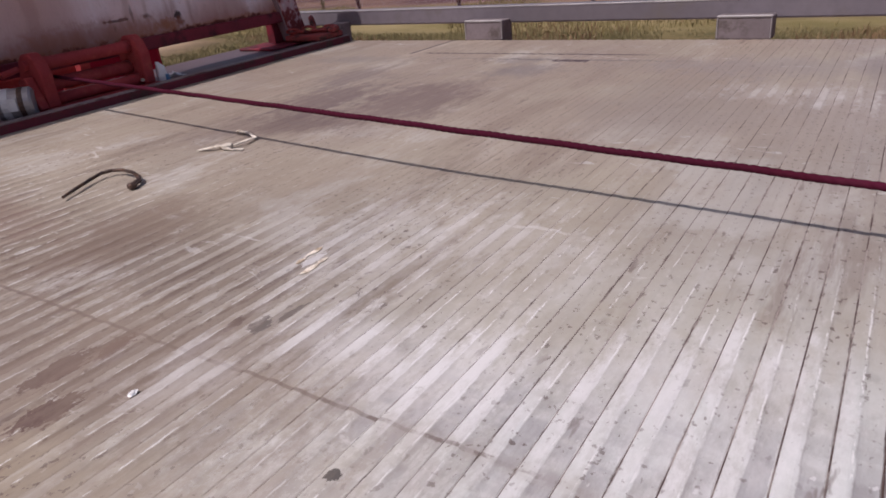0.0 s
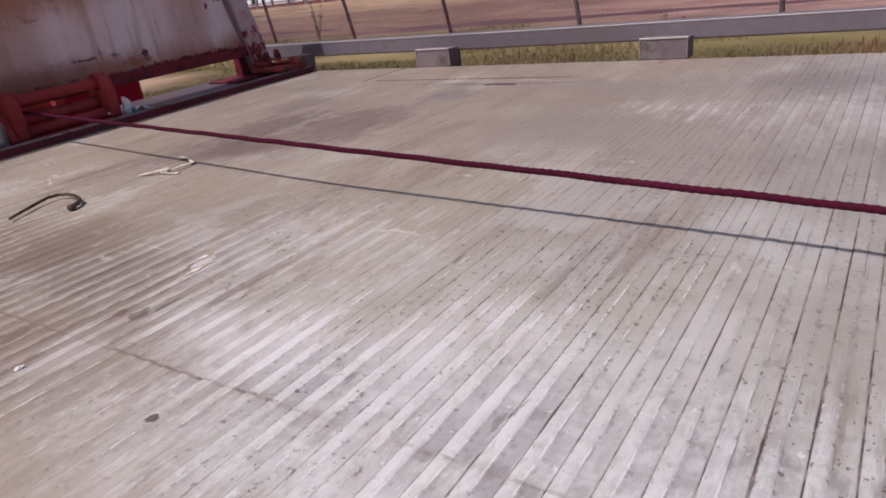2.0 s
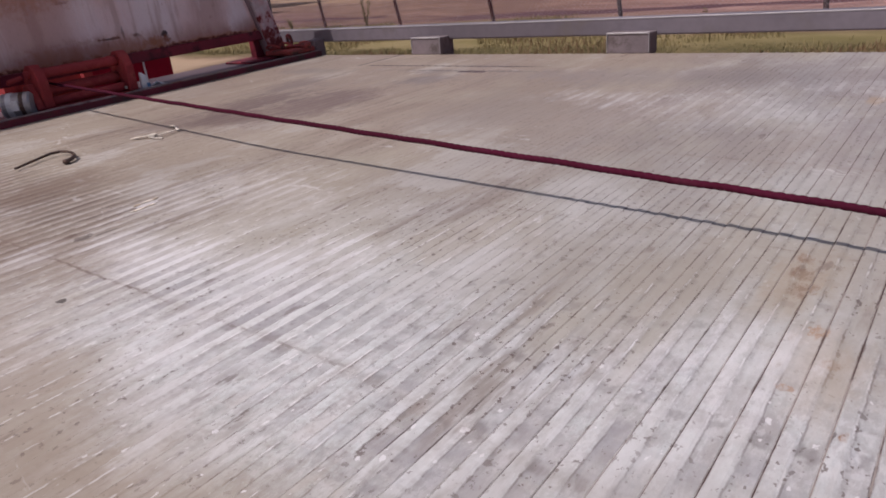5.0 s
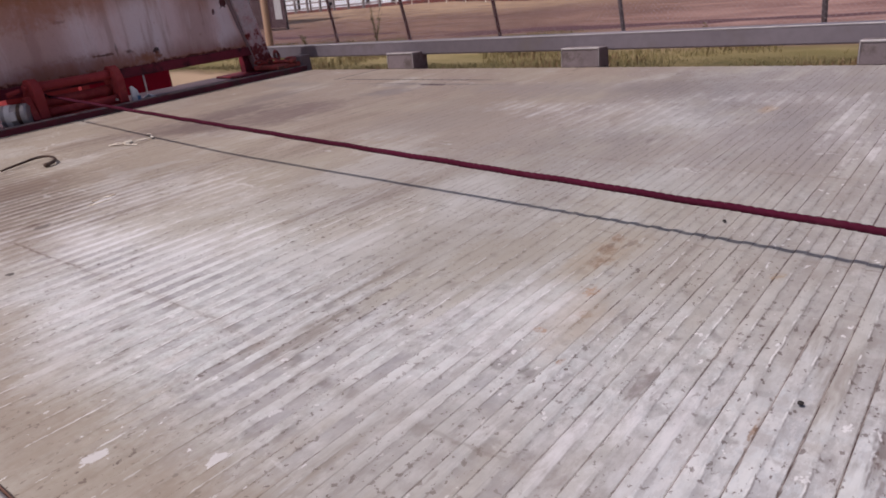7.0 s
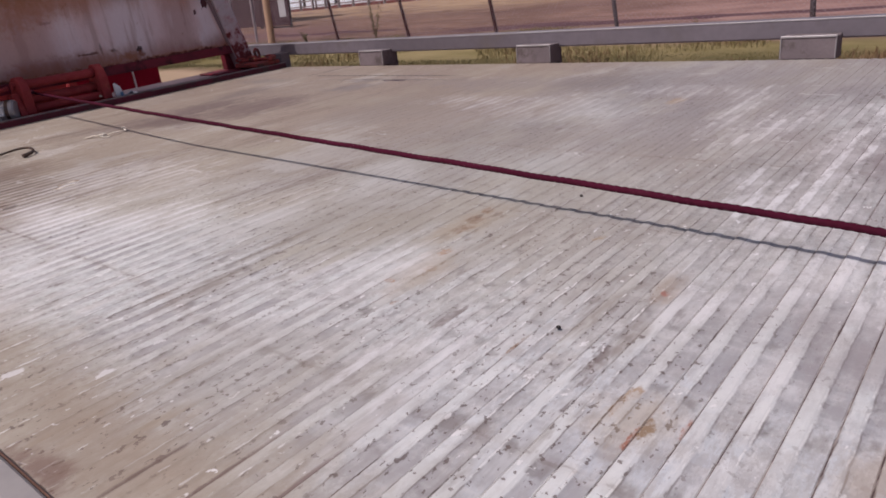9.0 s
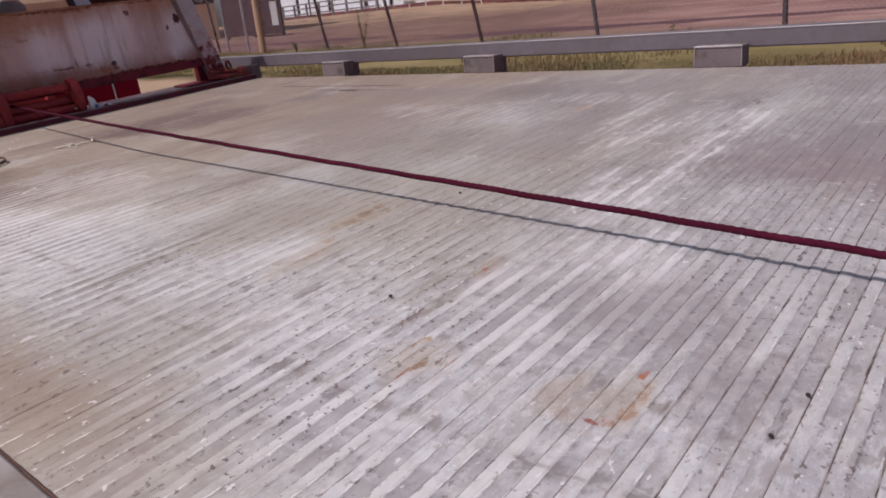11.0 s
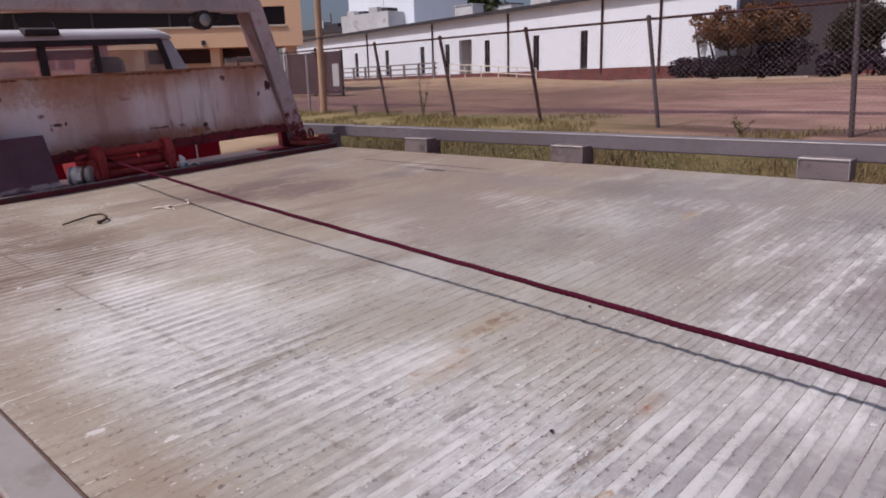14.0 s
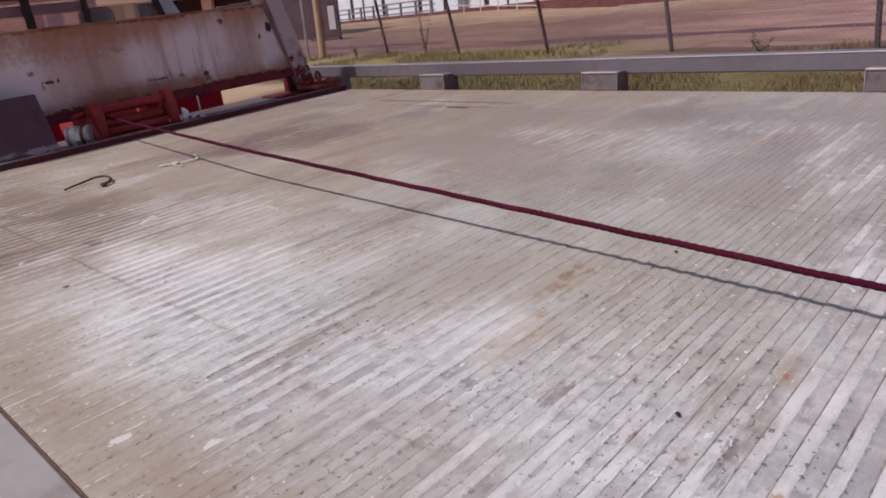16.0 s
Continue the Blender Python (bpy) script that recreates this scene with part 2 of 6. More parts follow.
    # olive-brown dirt packed along the near rail
    verge = n.math("MULTIPLY", n.ramp(n.math("ADD", y, n.math("MULTIPLY", n.math("SUBTRACT", mottle, 0.5), 0.35)), 0.19, 0.02), n.ramp(x, 0.9, 0.3))
    c = n.mix(n.math("MULTIPLY", verge, 0.72), c, (0.31, 0.25, 0.18))
    # fine serration worn along the rib edges of the near side
    saw = n.math("SINE", n.math("MULTIPLY", n.math("ADD", y, n.math("MULTIPLY", n.math("ADD", edge, rnd), 0.03)), 520.0))
    teeth = n.math("MULTIPLY", n.math("MULTIPLY", n.ramp(saw, -0.4, 0.5), n.ramp(n.math("ABSOLUTE", n.math("SUBTRACT", across, 0.47)), 0.22, 0.10)), n.math("MULTIPLY", n.math("MULTIPLY", n.ramp(y, 0.42, 0.25), n.ramp(x, 0.3, -0.1)), n.ramp(cloud, 0.38, 0.54)))
    c = n.mix(n.math("MULTIPLY", teeth, 0.12), c, (0.22, 0.18, 0.155))
    # dark dabs, one to a lower half, over the beams
    dab = n.ramp(n.noise(30, 3, 0.6, stretch=(1, 0.6, 1), shift=(3, 8, 4)), 0.44, 0.54)
    weld = n.ramp(x, -0.25, 0.15, 0.262, 0.222)
    for cy, k, wide in ((weld, 0.55, 0.016), (0.14, 0.3, 0.012), (0.36, 0.5, 0.014), (0.43, 0.3, 0.010), (0.50, 0.4, 0.012), (0.61, 0.3, 0.010), (0.85, 0.25, 0.010)):
        off = n.math("ABSOLUTE", n.math("SUBTRACT", n.math("ADD", y, n.math("MULTIPLY", n.math("SUBTRACT", edge, 0.5), 0.11)), cy))
        hit = n.math("MULTIPLY", n.math("MULTIPLY", n.ramp(off, wide, wide * 0.3), n.ramp(n.math("ABSOLUTE", n.math("SUBTRACT", across, 0.70)), 0.32, 0.16)), dab)
        c = n.mix(n.math("MULTIPLY", n.math("MULTIPLY", hit, n.ramp(x, -0.6, 0.0, 0.25, 1.0)), k), c, (0.19, 0.17, 0.165))
    # worn rib steps, with bright glints painted in as near-white colour
    glint = n.math("MULTIPLY", n.ramp(n.math("ABSOLUTE", n.math("SUBTRACT", across, 0.452)), 0.035, 0.015), n.ramp(n.noise(60, 4, 0.7, stretch=(1, 0.35, 1), shift=(8, 3, 3)), 0.50, 0.58))
    c = n.mix(n.math("MULTIPLY", n.math("MULTIPLY", glint, n.ramp(y, 1.1, 0.5)), n.ramp(patch, 0.40, 0.54, 0.15, 0.75)), c, (0.80, 0.79, 0.78))
    # specks, short dashes and pale chips
    crowd = n.ramp(patch2, 0.40, 0.58, 0.3, 1.0)
    seam = n.math("MAXIMUM", n.ramp(n.math("ABSOLUTE", n.math("SUBTRACT", across, 0.04)), 0.14, 0.06), n.ramp(n.math("ABSOLUTE", n.math("SUBTRACT", across, 0.54)), 0.12, 0.05))
    specks = n.math("MULTIPLY", n.ramp(n.math("ADD", n.noise(150, 3, 0.55, stretch=(1, 0.7, 1), shift=(4, 4, 0)), n.ramp(seam, 0, 1, 0.0, 0.055)), 0.645, 0.675), crowd)
    c = n.mix(n.math("MULTIPLY", specks, 0.75), c, (0.12, 0.085, 0.075))
    dashes = n.math("MULTIPLY", n.ramp(n.noise(26, 4, 0.6, stretch=(1, 0.25, 1), shift=(9, 9, 2)), 0.65, 0.69), n.ramp(edge, 0.4, 0.6))
    c = n.mix(n.math("MULTIPLY", dashes, 0.65), c, (0.15, 0.11, 0.10))
    chips = n.ramp(n.noise(75, 3, 0.55, stretch=(1, 0.6, 1), shift=(7, 7, 7)), 0.68, 0.71)
    c = n.mix(n.math("MULTIPLY", n.math("MULTIPLY", chips, clear), 0.75), c, (0.78, 0.77, 0.77))
    scuff = n.ramp(n.noise(13, 5, 0.7, stretch=(0.4, 1.0, 1), shift=(5, 5, 5), distort=1.2), 0.64, 0.69)
    c = n.mix(n.math("MULTIPLY", scuff, 0.35), c, (0.74, 0.73, 0.73))
    # lines of dirt over the beams below
    dash = n.math("MULTIPLY", n.ramp(n.noise(48, 3, 0.6, shift=(9, 1, 5)), 0.46, 0.56), n.ramp(n.noise(7, 4, 0.6, shift=(2, 1, 5)), 0.42, 0.56, 0.15, 1.0))
    for cy, k in ((weld, 0.6), (0.757, 0.35), (1.14, 0.5), (1.72, 0.35)):
        wave = n.math("ADD", y, n.math("MULTIPLY", n.math("SUBTRACT", edge, 0.5), 0.012))
        gap = n.math("ABSOLUTE", n.math("SUBTRACT", wave, cy))
        c = n.mix(n.ramp(gap, 0.016, 0.0, 0.0, 0.22 * k), c, (0.27, 0.20, 0.15))
        line = n.math("MULTIPLY", n.ramp(gap, 0.0036, 0.0014), n.math("MAXIMUM", dash, n.ramp(x, -0.50, -0.85, 0.0, 0.85)) if k == 0.6 else dash)
        c = n.mix(n.math("MULTIPLY", n.math("MULTIPLY", line, n.ramp(x, -0.2, -0.75, 0.6, 1.4) if k == 0.6 else n.ramp(x, -0.6, 0.0, 0.3, 1.0)), k), c, (0.16, 0.12, 0.105))
    wob = n.math("ADD", n.math("MULTIPLY", n.noise(19, 6, 0.7, stretch=(1, 0.4, 1), shift=(2, 6, 1)), 0.6), n.math("MULTIPLY", n.noise(58, 5, 0.72, stretch=(1, 0.5, 1), shift=(6, 1, 2)), 0.4))
    ragged_rib = n.math("MULTIPLY", n.ramp(n.noise(24, 6, 0.72, stretch=(1, 0.35, 1), shift=(4, 9, 6)), 0.36, 0.56), n.ramp(low, 0, 1, 1.0, 0.45))
    yb = n.math("ADD", y, n.math("MULTIPLY", shift, 0.05))
    crumb = n.math("ADD", n.math("MULTIPLY", wob, 0.5), n.math("MULTIPLY", n.noise(190, 4, 0.65, stretch=(1, 0.5, 1), shift=(2, 5, 8)), 0.5))
    for cx, cy, rx, ry, col, k in (
            (0.80, 0.33, 0.03, 0.06, (0.40, 0.31, 0.23), 0.4), (0.82, 0.54, 0.15, 0.13, (0.31, 0.275, 0.28), 0.55), (0.95, 0.42, 0.08, 0.10, (0.30, 0.265, 0.27), 0.5),
            (0.10, 1.70, 0.02, 0.05, (0.36, 0.24, 0.13), 0.5), (0.54, 0.57, 0.02, 0.05, (0.32, 0.23, 0.16), 0.45),
            (-1.078, 0.172, 0.027, 0.050, (0.105, 0.062, 0.056), 0.97), (-1.015, 0.125, 0.026, 0.040, (0.11, 0.065, 0.058), 0.97), (-1.06, 0.235, 0.018, 0.030, (0.13, 0.075, 0.065), 0.95), (-0.97, 0.33, 0.008, 0.02, (0.12, 0.08, 0.075), 0.9),
            (-0.937, 0.342, 0.015, 0.026, (0.15, 0.13, 0.12), 0.95), (-0.925, 0.378, 0.009, 0.036, (0.16, 0.135, 0.12), 0.9), (-0.696, 0.194, 0.008, 0.011, (0.09, 0.08, 0.075), 0.95),
            (-1.36, 0.45, 0.12, 0.26, (0.17, 0.122, 0.096), 0.72), (-1.45, 1.38, 0.20, 0.32, (0.165, 0.12, 0.11), 0.8), (-1.75, 1.05, 0.10, 0.22, (0.20, 0.155, 0.135), 0.55), (-1.62, 1.12, 0.16, 0.20, (0.15, 0.11, 0.10), 0.78), (-1.72, 1.36, 0.17, 0.26, (0.145, 0.105, 0.10), 0.78), (-1.85, 1.66, 0.13, 0.24, (0.17, 0.135, 0.13), 0.65),
            (-1.33, 1.82, 0.16, 0.11, (0.18, 0.155, 0.155), 0.6), (0.78, 1.26, 0.20, 0.22, (0.27, 0.225, 0.23), 0.6), (1.08, 1.24, 0.15, 0.2, (0.28, 0.235, 0.24), 0.5),
            (-2.06, 1.95, 0.24, 0.10, (0.20, 0.175, 0.17), 0.5), (-1.42, 1.98, 0.14, 0.06, (0.20, 0.175, 0.17), 0.5),
            (-1.0, 0.24, 0.35, 0.16, (0.25, 0.195, 0.155), 0.55), (-0.62, 0.05, 0.35, 0.10, (0.34, 0.29, 0.25), 0.45), (-1.75, 0.40, 0.30, 0.10, (0.20, 0.14, 0.115), 0.55), (-1.15, 0.12, 0.22, 0.16, (0.20, 0.15, 0.125), 0.35), (-1.25, 2.0, 0.5, 0.012, (0.14, 0.12, 0.12), 0.7), (-0.25, 0.0, 0.25, 0.05, (0.30, 0.24, 0.19), 0.35), (0.2, 0.02, 0.2, 0.06, (0.28, 0.21, 0.16), 0.35), (-0.75, 1.45, 0.3, 0.4, (0.26, 0.225, 0.20), 0.45), (0.55, 2.0, 0.5, 0.25, (0.26, 0.235, 0.235), 0.4), (0.98, 1.42, 0.30, 0.32, (0.255, 0.225, 0.235), 0.55), (0.97, 1.20, 0.27, 0.13, (0.25, 0.205, 0.215), 0.65), (-0.6, 1.95, 0.5, 0.16, (0.24, 0.21, 0.205), 0.5), (0.18, -0.035, 0.07, 0.022, (0.17, 0.10, 0.08), 0.7), (0.275, 0.02, 0.006, 0.09, (0.13, 0.085, 0.075), 0.8), (0.345, 0.06, 0.005, 0.10, (0.15, 0.10, 0.09), 0.8), (0.415, 0.09, 0.004, 0.08, (0.17, 0.11, 0.10), 0.7), (0.22, 0.20, 0.22, 0.14, (0.33, 0.30, 0.265), 0.45), (-0.05, 0.62, 0.25, 0.22, (0.34, 0.31, 0.27), 0.4), (-1.30, 0.70, 0.25, 0.30, (0.26, 0.21, 0.165), 0.4)):
        outer, inner = (0.85, 0.70) if k > 0.8 else (1.15, 0.25)
        c = n.mix(n.math("MULTIPLY", blob(n, x, yb, cx, cy, rx, ry, crumb if k > 0.8 else wob, outer, inner), k), c, col)
    # rust: a tan wash round each run, crumbly orange in its middle
    grit = n.noise(120, 5, 0.72, stretch=(1, 0.5, 1), shift=(3, 1, 6))
    rust_dust = n.ramp(grit, 0.44, 0.56)
    rusts = (
        (0.150, 0.735, 0.012, 0.016, (0.24, 0.13, 0.07), 0.60), (0.158, 0.690, 0.016, 0.022, (0.22, 0.13, 0.08), 0.55), (0.165, 0.645, 0.018, 0.026, (0.22, 0.13, 0.08), 0.60), (0.20, 0.555, 0.012, 0.016, (0.38, 0.19, 0.08), 0.60),
        (0.222, 0.495, 0.010, 0.012, (0.34, 0.19, 0.09), 0.50), (0.193, 0.438, 0.010, 0.007, (0.38, 0.19, 0.08), 0.60), (0.250, 0.385, 0.004, 0.008, (0.33, 0.16, 0.07), 0.70), (0.384, 0.694, 0.011, 0.012, (0.36, 0.24, 0.12), 0.50),
        (0.450, 0.368, 0.0030, 0.030, (0.26, 0.15, 0.08), 0.7), (0.542, 0.562, 0.006, 0.008, (0.38, 0.13, 0.09), 0.7), (0.552, 0.548, 0.008, 0.014, (0.36, 0.24, 0.14), 0.4),
        (0.603, 0.349, 0.006, 0.016, (0.36, 0.21, 0.09), 0.65), (0.596, 0.330, 0.006, 0.030, (0.34, 0.20, 0.09), 0.6), (0.627, 0.286, 0.0042, 0.020, (0.34, 0.09, 0.035), 0.75), (0.634, 0.302, 0.008, 0.020, (0.24, 0.14, 0.06), 0.8), (0.662, 0.322, 0.0040, 0.020, (0.36, 0.10, 0.04), 0.75),
        (0.863, 0.402, 0.006, 0.014, (0.40, 0.14, 0.07), 0.9), (0.876, 0.375, 0.010, 0.024, (0.38, 0.24, 0.14), 0.6), (0.881, 0.352, 0.010, 0.024, (0.37, 0.23, 0.13), 0.65), (0.876, 0.328, 0.011, 0.020, (0.38, 0.22, 0.12), 0.7), (0.866, 0.308, 0.012, 0.010, (0.36, 0.16, 0.085), 0.75), (0.852, 0.300, 0.012, 0.004, (0.30, 0.085, 0.055), 0.9), (0.825, 0.300, 0.020, 0.012, (0.40, 0.28, 0.18), 0.45))
    for cx, cy, rx, ry in ((0.16, 0.66, 0.05, 0.12), (0.22, 0.49, 0.05, 0.10), (0.62, 0.315, 0.05, 0.07), (0.865, 0.345, 0.04, 0.08)):
        c = n.mix(n.math("MULTIPLY", blob(n, x, yb, cx, cy, rx, ry, wob, 1.15, 0.1), 0.48), c, (0.385, 0.30, 0.21))
    for cx, cy, rx, ry, col, k in rusts:
        m = blob(n, x, y, cx, cy, rx, ry, crumb, 1.05, 0.55)
        c = n.mix(n.math("MULTIPLY", n.math("MULTIPLY", m, n.ramp(rust_dust, 0, 1, 0.85 if k > 0.8 else 0.38, 1.0)), k), c, col)
    # ruled dark scratches and a dark oblong mark near the far rail
    thin = n.math("ADD", y, n.math("MULTIPLY", n.math("SUBTRACT", edge, 0.5), 0.010))
    mark = n.math("MULTIPLY", n.ramp(n.math("ABSOLUTE", n.math("SUBTRACT", thin, 2.10)), 0.010, 0.006), n.math("MULTIPLY", n.ramp(x, -1.89, -1.86), n.ramp(x, -0.95, -1.10)))
    mark = n.math("MAXIMUM", mark, n.math("MULTIPLY", n.ramp(n.math("ABSOLUTE", n.math("ADD", x, 1.93)), 0.009, 0.005), n.math("MULTIPLY", n.ramp(y, 2.07, 2.09), n.ramp(y, 2.42, 2.38))))
    mark = n.math("MAXIMUM", mark, n.math("MULTIPLY", n.ramp(n.math("ABSOLUTE", n.math("ADD", x, 1.24)), 0.065, 0.055), n.ramp(n.math("ABSOLUTE", n.math("SUBTRACT", thin, 1.985)), 0.022, 0.012)))
    c = n.mix(n.math("MULTIPLY", mark, n.ramp(cloud, 0.34, 0.48, 0.45, 0.92)), c, (0.085, 0.06, 0.065))
    for cx, cy, rx, ry, k in ((0.58, 0.56, 0.04, 0.11, 0.55), (0.69, 0.40, 0.05, 0.06, 0.5), (-0.47, 0.42, 0.14, 0.16, 0.7), (-0.46, 0.21, 0.14, 0.10, 0.55), (-0.68, 0.36, 0.10, 0.12, 0.8), (-0.62, 0.10, 0.10, 0.08, 0.4), (-0.30, 0.10, 0.10, 0.08, 0.4), (-0.9, 0.62, 0.30, 0.22, 0.45), (-0.85, 0.36, 0.12, 0.08, 0.6), (0.12, 0.45, 0.10, 0.16, 0.7), (0.36, 0.28, 0.10, 0.12, 0.7),
                              (-0.05, 0.03, 0.010, 0.018, 0.85), (0.06, 0.09, 0.009, 0.016, 0.85), (0.08, 0.24, 0.14, 0.10, 0.35), (0.61, 1.32, 0.07, 0.22, 0.8), (0.62, 1.60, 0.06, 0.2, 0.6), (0.64, 0.60, 0.07, 0.10, 0.6), (0.60, 0.95, 0.11, 0.20, 0.95), (0.73, 0.70, 0.09, 0.11, 0.95), (0.52, 1.02, 0.06, 0.12, 0.8), (1.0, 1.88, 0.3, 0.12, 0.32), (-0.55, 1.62, 0.22, 0.12, 0.28), (0.10, 1.85, 0.25, 0.10, 0.28), (0.42, 1.40, 0.08, 0.22, 0.5), (0.54, 1.6, 0.2, 0.12, 0.35), (-1.003, 0.498, 0.009, 0.034, 0.85),
                              (-0.95, 0.24, 0.09, 0.08, 0.4), (0.30, 1.60, 0.05, 0.35, 0.4), (-0.15, 1.55, 0.3, 0.3, 0.25), (-0.25, 0.62, 0.12, 0.16, 0.3)):
        flake = k in (0.85, 0.9)
        m = n.math("MULTIPLY", blob(n, x, yb, cx, cy, rx, ry, crumb, 0.85, 0.7) if flake else n.math("MULTIPLY", blob(n, x, own_y, cx, cy, rx, ry, wob), ragged_rib), k * 0.75 if flake else k)
        c = n.mix(m, c, (0.74, 0.73, 0.735))
    n.bump(n.math("ADD", n.math("MULTIPLY", fine, 0.5), cloud), 0.25, 0.0012)
    rough = n.ramp(n.math("ADD", n.math("MULTIPLY", rub, -0.3), patch), 0.2, 0.75, 0.46, 0.70)
    return n.done(c, rough, n.ramp(n.math("MAXIMUM", dust, grime), 0.0, 0.9, 0.22, 0.04), 0.3)


def groove_material():
    """Dirt in the grooves: dark where it is packed, dusty grey where it has been swept or filled up."""
    n = Nodes("packed_groove_dirt")
    x, y, _z = n.xyz()
    a = n.noise(9.0, 4, 0.65, stretch=(1.0, 0.7, 1), shift=(4, 2, 0), src=n.combine(n.math("MULTIPLY", x, 5.3), y))
    b = n.noise(46.0, 4, 0.65, stretch=(1.0, 0.8, 1), shift=(1, 6, 0))
    c = n.mix(n.ramp(n.math("ADD", n.math("MULTIPLY", a, 0.6), n.math("MULTIPLY", b, 0.4)), 0.45, 0.56), (0.085, 0.058, 0.055), (0.30, 0.265, 0.25))
    n.bump(b, 0.3, 0.002)
    return n.done(c, 0.95, 0.0, 0.1)


def rusty_paint(name, paint, rust=(0.16, 0.055, 0.03), amount=0.5, edges=None, streak=True, gloss=0.48, spec=0.4):
    """Old paint with rust that runs down; edges: the heights (own z) at which the rust gathers, and how wide."""
    n = Nodes(name)
    o = n.local()
    z = n.xyz(o)[2]
    broad = n.noise(3.2, 5, 0.6, src=o, shift=(2, 0, 4))
    runs = n.noise(9, 5, 0.62, stretch=(1, 1, 0.22) if streak else (1, 1, 1), src=o, shift=(0, 5, 0))
    flake = n.noise(15, 6, 0.7, src=o, shift=(8, 1, 3))
    fine = n.noise(90, 3, src=o)
    c = n.mix(n.ramp(broad, 0.3, 0.7), [v * 0.78 for v in paint], [min(1, v * 1.12) for v in paint])
    c = n.mix(n.ramp(runs, 0.48, 0.74, 0, 0.6), c, [paint[0] * 0.78, paint[1] * 0.66, paint[2] * 0.62])
    gather = 0.0
    for at, width in edges or ():
        g = n.ramp(n.math("ABSOLUTE", n.math("SUBTRACT", z, at)), width, 0.0, 0.0, 0.22)
        gather = n.math("MAXIMUM", g, gather)
    spot = n.math("ADD", n.math("ADD", n.math("MULTIPLY", flake, 0.7), n.math("MULTIPLY", broad, 0.3)), gather)
    mask = n.ramp(spot, 0.72 - 0.2 * amount, 0.78 - 0.2 * amount)
    halo = n.ramp(spot, 0.60 - 0.2 * amount, 0.78 - 0.2 * amount, 0, 0.55)
    c = n.mix(halo, c, [rust[0] * 2.2, rust[1] * 2.4, rust[2] * 2.2])
    c = n.mix(mask, c, rust)
    c = n.mix(n.math("MULTIPLY", n.ramp(fine, 0.5, 0.8), 0.25), c, [v * 0.4 for v in rust])
    n.bump(n.math("ADD", flake, n.math("MULTIPLY", fine, 0.4)), 0.3, 0.004)
    return n.done(c, n.ramp(mask, 0, 1, gloss, 0.92), 0.0, spec)


